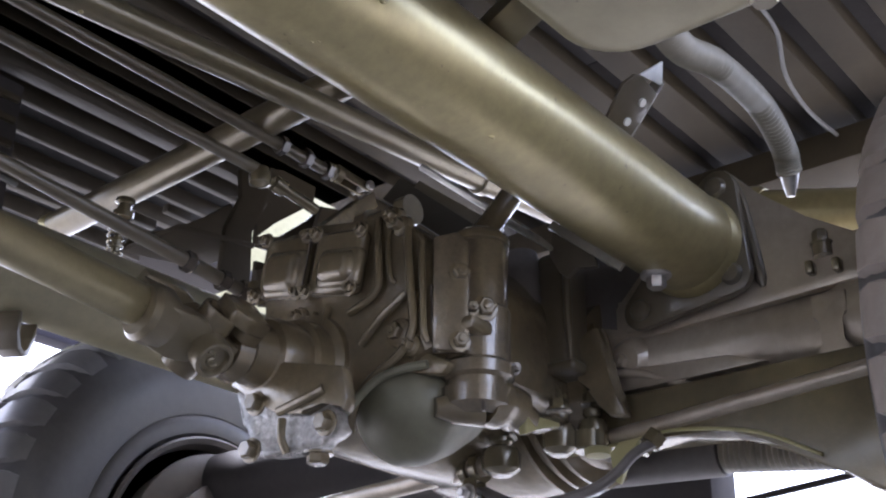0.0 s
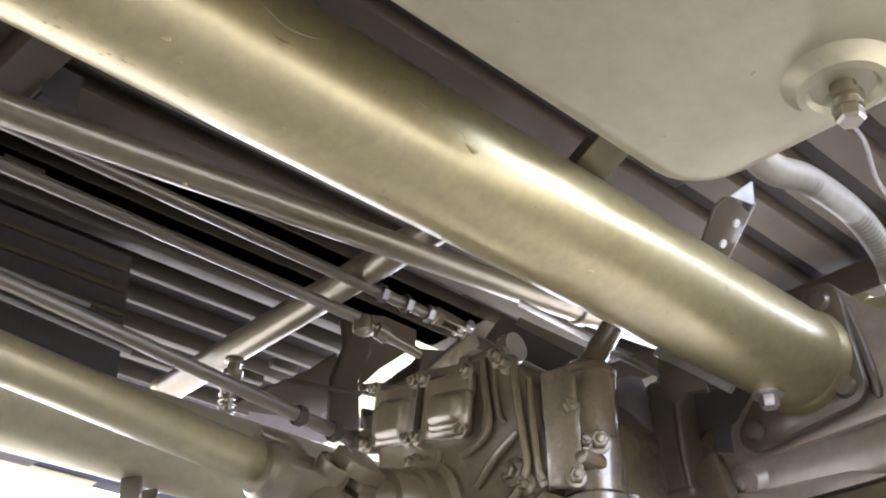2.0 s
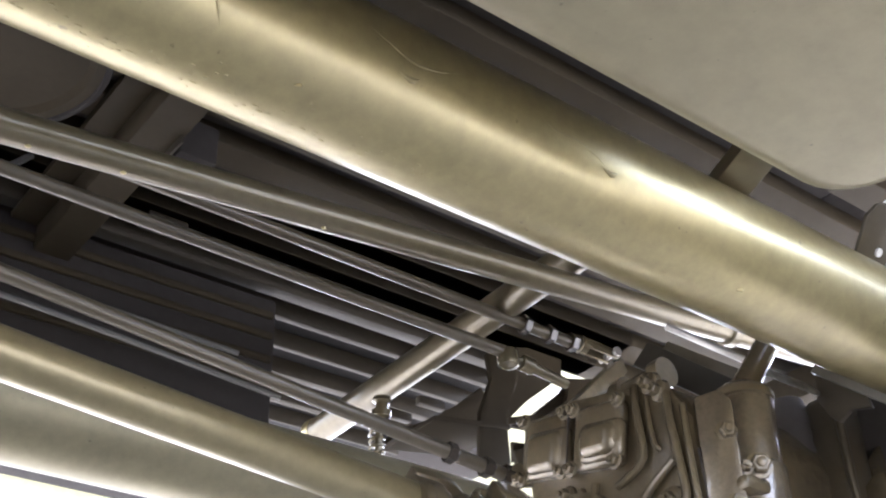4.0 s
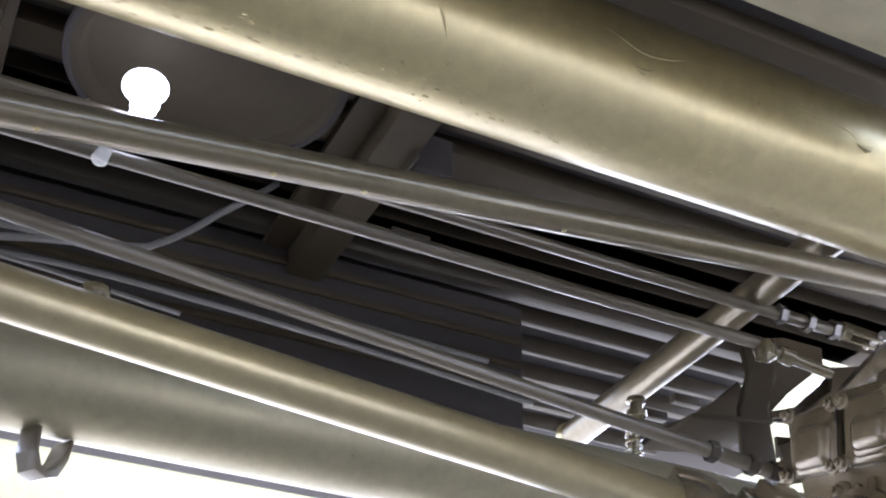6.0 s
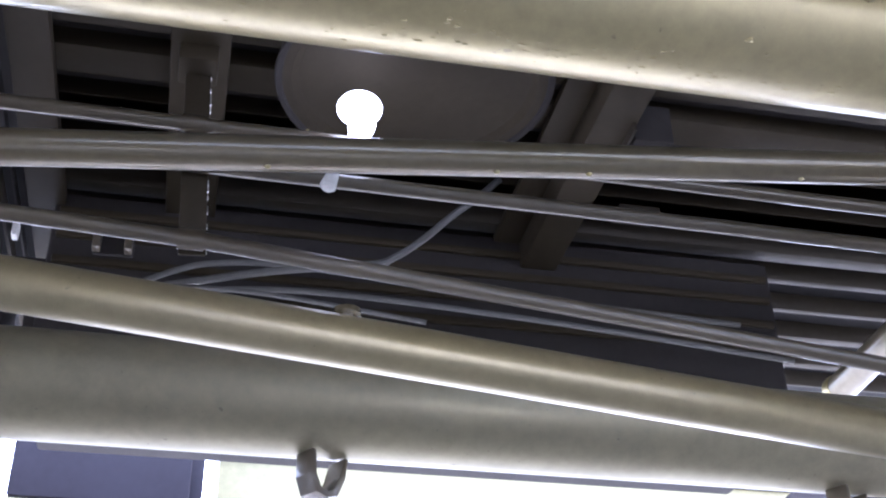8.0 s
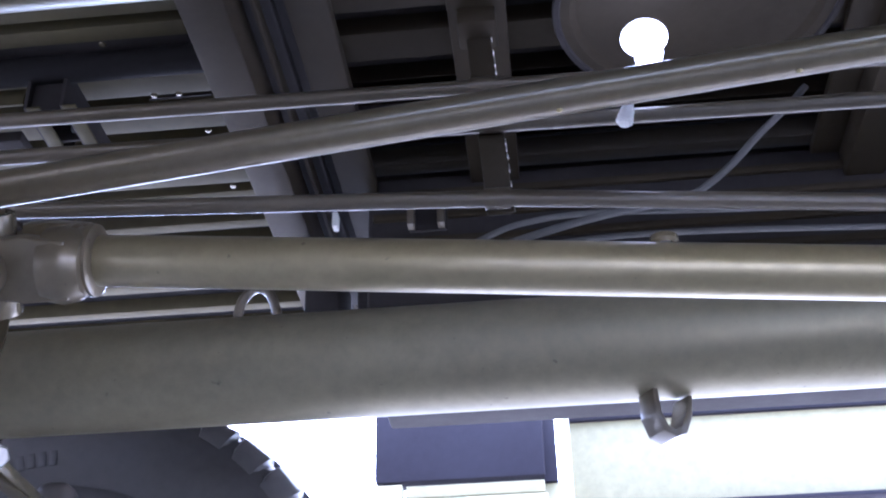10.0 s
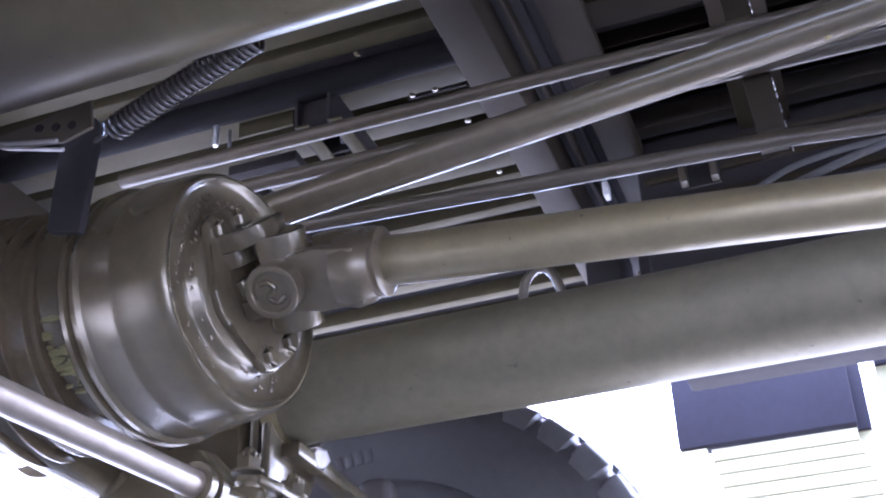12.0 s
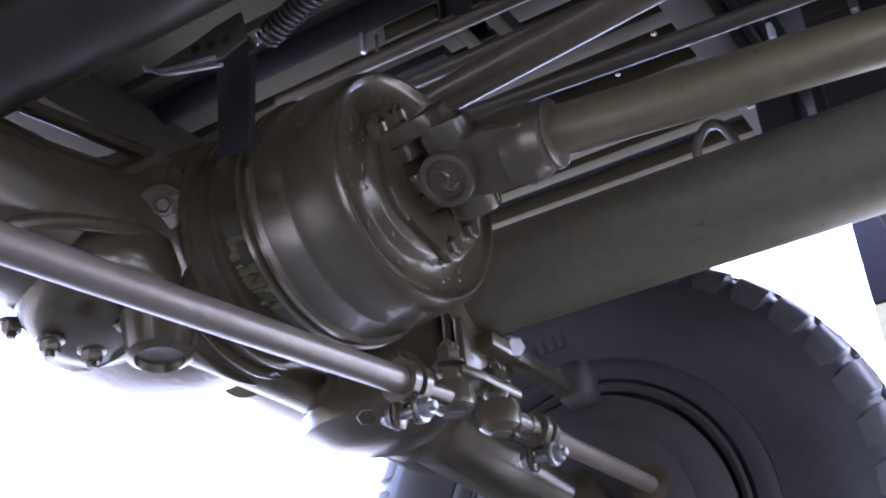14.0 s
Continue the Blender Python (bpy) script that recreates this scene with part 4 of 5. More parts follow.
part("gaiter", lathe(bm_new(), (1.47, 0.965, 0.80), (0.02, 0.02, 1), [(0.0, 0.028)] + [(0.02 + 0.012 * k, 0.036 if k % 2 else 0.033) for k in range(17)] + [(0.24, 0.026)], 28), BOOT, axle_a, "black ribbed rubber gaiter")
part("flange_edge", slab(bm_new(), [(0.853, 0.901), (0.876, 0.896), (0.893, 0.881), (0.899, 0.863), (0.896, 0.84), (0.885, 0.824), (0.875, 0.8), (0.86, 0.777), (0.839, 0.756), (0.814, 0.755), (0.827, 0.786), (0.837, 0.818), (0.843, 0.848), (0.845, 0.875)][::-1], (1.505, 0, 0), (0, 1, 0), (0, 0, 1), 0.03, 0.006), OILY, axle_a)
bx = bm_new()
lathe(bx, (1.60, 0.838, 0.862), (-1, 0.12, -0.1), [(0, 0.05), (0.02, 0.042), (0.032, 0.034), (0.04, 0.026), (0.042, 0.0)], 28)
hexhead(bx, (1.561, 0.846, 0.858), (-1, 0.12, -0.1), 0.0125, 0.012, True, 0.005)
part("bolt_boss", bx, HOUSING, axle_a)
part("housing_fin", sweep(bm_new(), smooth_line([(1.553, 0.878, 0.843), (1.56, 0.845, 0.838), (1.563, 0.819, 0.833), (1.57, 0.764, 0.811), (1.575, 0.708, 0.782), (1.58, 0.66, 0.765)], 6), [0.003] + [0.0075] * 24 + [0.006] * 5 + [0.003], 12), HOUSING, axle_a)
part("housing_web", block(bm_new(), (1.60, 0.90, 0.985), (0.04, 0.17, 0.16), 0.012), BOOT, axle_a)
# what stands below and before the axle
part("brace_tube", lathe(bm_new(), (1.77, 1.6, 0.80), (0, -1, -0.055), [(0, 0.04), (0.6, 0.04), (0.81, 0.04)], 28), BOOT, axle_a)
hz = thing("corrugated_hose", "dark corrugated hose under the front axle", "hose", (1.77, 0.79, 0.745), "wires and hoses")
part("line", lathe(bm_new(), (1.77, 0.80, 0.755), (0, -1, -0.13), [(0.0045 * k, 0.034 if k % 2 else 0.029) for k in range(64)], 24), HOSE, hz)
fc = thing("front_crossmember", "dark painted front crossmember beyond the axle", "frame beam", (2.25, 1.5, 0.7))
part("beam", block(bm_new(), (2.28, 1.55, 0.72), (0.12, 1.02, 0.46), 0.02), BLACK, fc)
part("rod", sweep(bm_new(), [(2.0, 0.98, 0.722), (2.0, 0.60, 0.752)], 0.006, 10), BLACK, fc)

# bracket that joins the near frame tube to the axle
br = thing("axle_bracket", "khaki steel axle bracket with a bolted tube flange", "bracket", (1.58, 0.65, 0.95))
ears = ((0.66, 1.088), (0.648, 0.945), (0.80, 0.925))
rim_pts = [(y + 0.03 * math.cos(k * math.pi / 10), z + 0.03 * math.sin(k * math.pi / 10)) for y, z in ears for k in range(20)]
part("flange_plate", slab(bm_new(), hull(rim_pts), (1.546, 0, 0), (0, 1, 0), (0, 0, 1), 0.014, 0.003), KHAKI_DULL, br)
part("gusset_plate", slab(bm_new(), [(0.40, 0.905), (0.40, 0.93), (0.452, 0.952), (0.542, 1.011), (0.605, 1.073), (0.655, 1.13), (0.68, 1.13), (0.86, 0.95), (0.86, 0.89)][::-1], (1.572, 0, 0), (0, 1, 0), (0, 0, 1), 0.02, 0.005), HOUSING, br)
part("top_plate", bar(bm_new(), (1.66, 0.40, 0.97), (1.66, 0.86, 0.955), 0.16, 0.02), HOUSING, br)
for y, z in ears:
    part("bolt", lathe(bm_new(), (1.547, y, z), (-1, 0, 0), [(0, 0.017), (0.004, 0.017), (0.009, 0.013), (0.011, 0.0)], 20), KHAKI_DULL, br)
part("tube_bolt", hexhead(lathe(bm_new(), (1.452, 0.72, 0.94), (0, 0, -1), [(0, 0.019), (0.006, 0.02), (0.008, 0.022), (0.013, 0.022)], 24), (1.452, 0.72, 0.927), (0, 0, -1), 0.014, 0.018), STEEL, br, "bright steel bolt head")
part("gusset_bolt", hexhead(lathe(bm_new(), (1.57, 0.52, 0.945), (0, 0, 1), [(0, 0.014), (0.02, 0.014)], 16), (1.57, 0.52, 0.965), (0, 0, 1), 0.012, 0.02), OILY, br)
part("fold_ridge", sweep(bm_new(), smooth_line([(1.572, 0.648, 1.11), (1.572, 0.634, 1.07), (1.572, 0.622, 0.996), (1.572, 0.613, 0.924)], 6), [0.004] + [0.009] * 17 + [0.004], 10), KHAKI_DULL, br)
for y, z in ((0.538, 0.93), (0.50, 0.925)):
    part("stop_block", block(bm_new(), (1.565, y, z), (0.02, 0.012, 0.02), 0.004), CAST, br)
hose = thing("brake_hose", "thin rubber brake hose hanging under the steering rods", "hose", (1.5, 0.78, 0.7), "wires and hoses")
part("line", sweep(bm_new(), smooth_line([(1.53, 0.775, 0.715), (1.50, 0.797, 0.695), (1.50, 0.829, 0.672), (1.50, 0.867, 0.655), (1.50, 0.929, 0.646), (1.50, 1.0, 0.65), (1.52, 1.09, 0.69)], 6), 0.008, 10), BOOT, hose)
part("union", lathe(bm_new(), (1.53, 0.778, 0.725), (-0.3, 0.3, -0.5), [(0, 0.016), (0.02, 0.016), (0.022, 0.011), (0.035, 0.011)], 6), CAST, hose)
rt = thing("return_tube", "pale khaki cross tube behind the axle bracket", "frame tube", (1.95, 0.3, 1.15))
part("tube", sweep(bm_new(), [(1.93, 0.30 + 0.45 * i / 10, 1.09 + 0.013 * i) for i in range(11)], 0.046, 32), KHAKI, rt)
part("end_collar", lathe(bm_new(), (1.93, 0.745, 1.22), (0, 1, 0.29), [(0, 0.047), (0.01, 0.052), (0.03, 0.052), (0.032, 0.04)], 32), KHAKI, rt)

part("hub_drum", lathe(bm_new(), (1.66, 1.80, 0.668), (0, 1, 0), [(0, 0.08), (0.01, 0.15), (0.02, 0.165), (0.035, 0.165), (0.04, 0.205), (0.05, 0.228), (0.058, 0.228), (0.066, 0.218), (0.11, 0.215)], 48), BOOT, axle_a)

# ---- rear axle ----
axle_b = thing("rear_axle", "oily olive cast rear axle with ribbed centre casing", "axle", (-1.0, 1.1, 0.6), "lorry axles")
part("housing", lathe(bm_new(), (-1.02, 0.30, 0.93), (0, 1, 0), [(0, 0.09), (0.4, 0.093), (0.58, 0.095), (0.66, 0.105), (0.70, 0.128), (0.72, 0.145)], 44), CAST, axle_b)
part("housing", lathe(bm_new(), (-1.02, 1.30, 0.89), (0, 1, 0), [(0, 0.07), (0.1, 0.08), (0.35, 0.08), (0.48, 0.085)], 40), CAST, axle_b)
part("centre_casing", lathe(bm_new(), (-0.83, 1.15, 0.935), (-1, 0, -0.03), [(0, 0.10), (0.01, 0.135), (0.06, 0.143), (0.16, 0.145), (0.26, 0.13), (0.34, 0.09), (0.36, 0.0)], 56), OILY, axle_b)
for i, (x, r) in enumerate(((-0.845, 0.148), (-0.872, 0.154), (-0.90, 0.158), (-0.925, 0.16))):
    part("casing_rib", lathe(bm_new(), (x, 1.15, 0.935), (-1, 0, -0.03), [(0, r * 0.7), (0.001, r - 0.003), (0.002, r), (0.0045, r), (0.0055, r - 0.003), (0.0065, r * 0.7)], 64), OILY, axle_b)
gm = bm_new()
random.seed(21)
for i in range(46):
    a, x = radians(random.gauss(228, 9)), random.uniform(-0.865, -0.80)
    bmesh.ops.create_icosphere(gm, subdivisions=1, radius=random.uniform(0.004, 0.010), matrix=Matrix.Translation((x, 1.152 + 0.1355 * math.cos(a), 0.952 + 0.1355 * math.sin(a))) @ Matrix.Diagonal((1.6, 0.5, 0.5, 1)))
tagged(part("dried_grime", gm, YELLOWED, axle_b), "yellow-green dried grime", kind="stuff")
part("drum_neck", lathe(bm_new(), (-0.80, 1.152, 0.955), (-1, 0, -0.05), [(0, 0.125), (0.02, 0.135), (0.05, 0.135)], 48), CAST, axle_b)
hb = bm_new()
lathe(hb, (-0.918, 1.012, 0.948), (0.7, -0.7, -0.2), [(0, 0.04), (0.025, 0.036), (0.032, 0.028), (0.034, 0.0)], 28)
hexhead(hb, Vector((-0.918, 1.012, 0.948)) + Vector((0.7, -0.7, -0.2)).normalized() * 0.034, (0.7, -0.7, -0.2), 0.0095, 0.009)
part("filler_boss", hb, OILY, axle_b)
fin = bm_new()
sweep(fin, smooth_line([(-0.915, 0.785, 0.842), (-0.91, 0.84, 0.868), (-0.905, 0.90, 0.887), (-0.90, 0.985, 0.904)], 6), [0.004] + [0.009] * 17 + [0.005], 10)
part("housing_fin", fin, CAST, axle_b)
part("housing_fin", bar(bm_new(), (-0.965, 0.55, 1.0), (-0.945, 1.03, 1.045), 0.016, 0.014), CAST, axle_b)
under = bm_new()
lathe(under, (-0.985, 0.985, 0.865), (0.42, -0.05, -1), [(0, 0.10), (0.03, 0.095), (0.052, 0.082), (0.062, 0.06), (0.066, 0.0)], 40)
part("bottom_cover", under, CAST, axle_b, "oily cover with pale dried grime")
part("drain_boss", lathe(bm_new(), (-0.893, 0.985, 0.80), (0.1, -0.1, -1), [(0, 0.044), (0.03, 0.04), (0.05, 0.037), (0.056, 0.028), (0.048, 0.024), (0.046, 0.0)], 30), CAST, axle_b)
for x, y, z in ((-0.955, 0.945, 0.765), (-1.01, 0.935, 0.79), (-1.075, 0.935, 0.832)):
    part("bolt", hexhead(bm_new(), (x, y, z), (0, 0, -1), 0.012, 0.014, True, 0.006), CAST, axle_b)
part("lower_beam", lathe(bm_new(), (-0.955, 0.98, 0.845), (0.13, 1, -0.1), [(0, 0.04), (0.05, 0.044), (0.3, 0.044), (0.42, 0.05)], 28), CAST, axle_b)
# knuckle and portal arm down to the far wheel
kn = bm_new()
lathe(kn, (-0.825, 1.315, 0.762), (0.05, 0.12, -1), [(-0.05, 0.06), (0, 0.098), (0.012, 0.104), (0.03, 0.104), (0.036, 0.092), (0.052, 0.07), (0.064, 0.03), (0.066, 0)], 40)
part("knuckle", kn, CAST, axle_b)
part("bolt", hexhead(bm_new(), (-0.795, 1.235, 0.722), (0.4, -0.5, -0.8), 0.013, 0.01), CAST, axle_b)
part("portal_arm", sweep(bm_new(), smooth_line([(-0.87, 1.36, 0.79), (-0.87, 1.50, 0.785), (-0.85, 1.66, 0.755), (-0.80, 1.78, 0.70), (-0.785, 1.83, 0.665)], 6), [0.06] * 6 + [0.05] * 6 + [0.05] * 6 + [0.07] * 7, 24), CAST, axle_b)
part("hub_drum", lathe(bm_new(), (-0.785, 1.81, 0.655), (0, 1, 0), [(0, 0.08), (0.01, 0.17), (0.02, 0.185), (0.035, 0.185), (0.04, 0.222), (0.05, 0.238), (0.058, 0.238), (0.066, 0.228), (0.11, 0.225)], 48), BOOT, axle_b)

fb = thing("axle_bracket", "khaki steel axle bracket at the end of the far frame tube", "bracket", (-0.8, 1.55, 0.9))
part("flange_plate", slab(bm_new(), [(1.485, 0.83), (1.50, 0.82), (1.60, 0.83), (1.65, 0.90), (1.66, 1.04), (1.60, 1.09), (1.51, 1.09), (1.485, 1.04)][::-1], (-0.80, 0, 0), (0, 1, 0), (0, 0, 1), 0.016, 0.005), CAST, fb)
part("flange_plate", slab(bm_new(), [(1.495, 0.835), (1.51, 0.825), (1.60, 0.83), (1.65, 0.90), (1.66, 1.04), (1.60, 1.09), (1.51, 1.09), (1.495, 1.04)][::-1], (-0.825, 0, 0), (0, 1, 0), (0, 0, 1), 0.016, 0.005), CAST, fb)
part("mount", block(bm_new(), (-0.93, 1.56, 0.93), (0.20, 0.16, 0.16), 0.02), CAST, fb)
nb = bm_new()
hexhead(lathe(nb, (-0.775, 1.60, 0.905), (0.6, -0.5, -0.2), [(0, 0.018), (0.02, 0.018)], 18), (-0.763, 1.59, 0.90), (0.6, -0.5, -0.2), 0.018, 0.02, False)
part("bolt", nb, STEEL, fb, "bright steel bolt head")
part("brace", bar(bm_new(), (-0.77, 1.52, 0.895), (-0.76, 1.83, 0.878), 0.03, 0.022), CAST, fb)
part("stop_box", block(bm_new(), (-0.752, 1.80, 0.895), (0.06, 0.06, 0.075), 0.02, None, 4), BOOT, fb)
part("bump_stop", lathe(bm_new(), (-0.66, 1.60, 1.09), (0, 0, -1), [(0, 0.02), (0.02, 0.026), (0.05, 0.02), (0.06, 0.008)], 20), BLACK, fb)

tr = tie_rod((-0.708, 0.15, 0.655), (-0.67, 1.125, 0.6985), "oily khaki steering tie rod with clamped ball joint", 0.0155)
clamp(tr, (-0.67, 1.13, 0.699), (0.04, 1, 0.045), 0.0165, 0.034)
for k in range(3):
    part("thread", lathe(bm_new(), (-0.67, 1.146 + 0.006 * k, 0.6995), (0.04, 1, 0.045), [(0, 0.013), (0.002, 0.0145), (0.004, 0.013)], 20), CAST, tr)
part("threaded_end", lathe(bm_new(), (-0.67, 1.14, 0.699), (0.04, 1, 0.06), [(0, 0.0125), (0.02, 0.0125), (0.022, 0.011), (0.05, 0.012), (0.075, 0.013)], 20), CAST, tr)
ball_joint(tr, (-0.67, 1.229, 0.706), 0.027, 0.040)
part("link_plate", slab(bm_new(), [(-0.02, -0.018), (0.02, -0.02), (0.10, -0.016), (0.115, 0.0), (0.10, 0.016), (0.02, 0.02), (-0.02, 0.018)], (-0.664, 1.245, 0.742), (0.15, 1, -0.06), (1, -0.15, 0), 0.012, 0.004), CAST, tr)
tr2 = tie_rod((-0.655, 1.415, 0.7055), (-0.66, 1.80, 0.7085), "short oily khaki steering link to the far wheel", 0.0135)
clamp(tr2, (-0.655, 1.418, 0.7055), (0, 1, 0), 0.0145, 0.036)
part("threaded_end", lathe(bm_new(), (-0.655, 1.325, 0.703), (0, 1, 0.02), [(0, 0.012), (0.03, 0.0135), (0.05, 0.0135), (0.052, 0.016), (0.066, 0.016), (0.068, 0.0135), (0.08, 0.0135)], 20), CAST, tr2)
ball_joint(tr2, (-0.655, 1.312, 0.698), 0.027, 0.040)
part("end_nut", hexhead(bm_new(), (-0.66, 1.80, 0.7085), (0, 1, 0), 0.024, 0.03), CAST, tr2)
part("end_cup", lathe(bm_new(), (-0.66, 1.845, 0.69), (0, 0, 1), [(0, 0.014), (0.004, 0.026), (0.03, 0.028), (0.036, 0.018), (0.05, 0.016), (0.052, 0.0)], 24), CAST, tr2)

sbk = thing("stepped_bracket", "small stepped steel bracket hanging on the front axle housing", "bracket", (1.56, 0.52, 0.77))
part("plate", slab(bm_new(), [(-0.025, 0.12), (0.025, 0.12), (0.025, 0.085), (0.013, 0.08), (0.013, 0.045), (0.025, 0.04), (0.025, 0.0), (-0.025, 0.0), (-0.025, 0.04), (-0.013, 0.045), (-0.013, 0.08), (-0.025, 0.085)], (1.565, 0.52, 0.77), (0, 1, 0), (0, 0, 1), 0.02, 0.003), HOUSING, sbk)

# ---- fuel tank ----
tank = thing("fuel_tank", "khaki-painted steel fuel tank with a drain plug, scratched underside", "fuel tank", (0, 0.2, 0.9))
tb = bm_new()
bmesh.ops.create_cube(tb, size=1, matrix=Matrix.Translation((0.18, 0.18, 1.07)) @ Matrix.Diagonal((1.502, 0.62, 0.34, 1)))
bmesh.ops.bevel(tb, geom=[e for e in tb.edges if abs(e.verts[0].co.z - e.verts[1].co.z) > 0.1], offset=0.07, segments=6, affect="EDGES", profile=0.5)
bmesh.ops.bevel(tb, geom=[e for e in tb.edges if abs(e.verts[0].co.z - e.verts[1].co.z) < 0.01 and len(e.link_faces) == 2 and abs(e.link_faces[0].normal.z - e.link_faces[1].normal.z) > 0.5], offset=0.03, segments=4, affect="EDGES", profile=0.5)
part("body", tb, KHAKI_FLAT, tank)
boss = part("drain_boss", lathe(bm_new(), (0.852, 0.279, 0.902), (0, 0, -1), [(-0.01, 0.056), (0.0, 0.054), (0.007, 0.045), (0.016, 0.040), (0.017, 0.032), (0.012, 0.028), (0.010, 0.0)], 40), KHAKI_FLAT, tank)
part("drain_plug", hexhead(lathe(bm_new(), (0.852, 0.279, 0.892), (0, 0, -1), [(0, 0.012), (0.010, 0.012), (0.012, 0.016), (0.017, 0.016), (0.018, 0.012), (0.022, 0.012), (0.023, 0.014), (0.027, 0.014), (0.028, 0.010)], 20), (0.852, 0.279, 0.866), (0, 0, -1), 0.013, 0.014, False), CAST, boss)
part("mount_bracket", bar(bm_new(), (0.925, 0.50, 1.06), (0.99, 0.66, 1.06), 0.05, 0.02), KHAKI_DULL, tank)
for x in (0.55, -0.3):
    part("hanging_strap", bar(bm_new(), (x, 0.48, 1.235), (x, 0.48, 1.45), 0.04, 0.006, (0, 1, 0)), KHAKI_DULL, tank)

# ---- wheels ----
def wheel(x, y0, y1, z, r, label, marks=False, tread=TREAD):
    t = thing("wheel", label, "wheel", (x, (y0 + y1) / 2, z - r), "lorry wheels")
    w = y1 - y0
    half = [(0.03, 0.50), (0.004, 0.53), (0.0, 0.57), (0.004, 0.60), (0.005, 0.602), (0.003, 0.606), (-0.004, 0.70), (-0.006, 0.76), (0.0, 0.83), (0.002, 0.84), (0.016, 0.90), (0.034, 0.94), (0.06, 0.968)]
    prof = [(a, r * b) for a, b in half] + [(w * 0.5, r * 0.978)] + [(w - a, r * b) for a, b in half[::-1]]
    tyre = part("tyre", lathe(bm_new(), (x, y0, z), (0, 1, 0), prof, 96), RUBBER, t)
    lug = bm_new()
    k = 38
    c = Vector((x, 0, z))

    def at(a, rr, yy):
        return c + Vector((math.cos(a), 0, math.sin(a))) * rr + Vector((0, yy, 0))
    for i in range(k):
        for s in (0, 1):
            a = 2 * math.pi * (i + 0.5 * s) / k
            y_at = (lambda d: y0 + d) if s == 0 else (lambda d: y1 - d)
            path = [(0.012, 0.885, -0.01, 0.050), (0.018, 0.93, 0.0, 0.057), (0.036, 0.972, 0.012, 0.060), (0.075, 0.994, 0.035, 0.056), (w * 0.54, 1.0, 0.10, 0.042)]
            rows = []
            for d, rr, da, wd in path:
                h = wd / r
                lo = r * (rr - 0.02)
                rows.append([lug.verts.new(at(a + da - h * 0.62, lo, y_at(d + 0.008))), lug.verts.new(at(a + da - h * 0.5, r * rr, y_at(d))), lug.verts.new(at(a + da + h * 0.5, r * rr, y_at(d))), lug.verts.new(at(a + da + h * 0.62, lo, y_at(d + 0.008)))])
            rings(lug, rows)
    part("tread", lug, tread, tyre, "worn tread, sky sheen put into its grey" if tread is TREAD else "tread caked with dried brown mud")
    for i in range(7 if marks else 0):
        a = 1.95 - 0.055 * i
        c2 = Vector((x + r * 0.7 * math.cos(a), y0 - 0.004, z + r * 0.7 * math.sin(a)))
        part("raised_mark", block(bm_new(), c2, (0.013, 0.002, 0.026), 0.0005, Euler((0, -(a - math.pi / 2), 0)).to_matrix()), RUBBER, tyre)
    rim = part("rim", lathe(bm_new(), (x, y0, z), (0, 1, 0), [(0.03, r * 0.50), (-0.002, r * 0.515), (-0.006, r * 0.505), (0.0, r * 0.485), (0.03, r * 0.47), (0.08, r * 0.455), (w * 0.6, r * 0.45), (w * 0.62, r * 0.2), (w * 0.64, 0.0)], 72), BOOT, t)
    part("hub", lathe(bm_new(), (x, y0 - 0.02, z), (0, 1, 0), [(0, 0.0), (0, 0.08), (0.01, 0.10), (0.03, 0.11), (0.05, 0.15), (0.07, 0.155), (w * 0.5, 0.155)], 48), KHAKI_DULL, rim)
    return t


wheel(-0.785, 1.88, 2.12, 0.665, 0.495, "black lorry tyre with curved shoulder lugs, rear axle", True)
wheel(1.66, 1.88, 2.12, 0.675, 0.51, "black lorry tyre with curved shoulder lugs, front axle")
wheel(1.665, 0.135, 0.375, 0.665, 0.495, "muddy black lorry tyre beside the fuel tank", False, MUD)
wheel(-0.785, -0.14, 0.10, 0.665, 0.495, "black lorry tyre with curved shoulder lugs")

# ---- building across the yard ----
wall = thing("cream_building", "cream-rendered building front in daylight with dark window and boarded panel", "building", (0, 6, 0))
part("wall_face", slab(bm_new(), [(0.14, 2.285), (2.80, 2.285), (3.42, 2.785), (0.14, 2.785)], (0, 6.11, 0), (1, 0, 0), (0, 0, 1), 0.10, 0.006), CREAM, wall)
part("wall_face", block(bm_new(), (3.26, 6.1, 3.90), (6.3, 0.10, 2.2), 0.008), CREAM, wall)
part("top_rail", block(bm_new(), (3.26, 6.05, 2.765), (6.3, 0.14, 0.055), 0.008), DARKBOX, wall, "dark top rail")
part("bottom_rail", block(bm_new(), (1.47, 6.05, 2.272), (2.66, 0.13, 0.022), 0.005), DARKBOX, wall, "dark bottom rail")
part("wall_base", block(bm_new(), (6.0, 6.25, 1.1), (0.9, 0.2, 2.2), 0.01), CREAM, wall)
part("wall_post", block(bm_new(), (0.125, 5.98, 3.03), (0.03, 0.1, 1.12), 0.004), WHITE, wall, "white corner trim")
part("wall_post", block(bm_new(), (0.112, 5.98, 1.3), (0.035, 0.1, 2.26), 0.004), WHITE, wall, "white corner trim")
part("dark_window", block(bm_new(), (-0.365, 5.06, 2.29), (0.74, 0.12, 0.40), 0.01), DARKBOX, wall, "dark window strip")
part("window_post", block(bm_new(), (-0.295, 5.2, 2.90), (0.88, 0.1, 0.9), 0.01), DARKBOX, wall)
part("window_post", block(bm_new(), (0.01, 5.10, 2.24), (0.10, 0.08, 0.32), 0.006), DARKBOX, wall)
for i in range(8):
    part("board", block(bm_new(), (-0.30 + 0.012 * i, 5.04 - 0.010 * i, 2.048 - 0.062 * i), (0.60, 0.05, 0.055), 0.005), CREAM, wall)
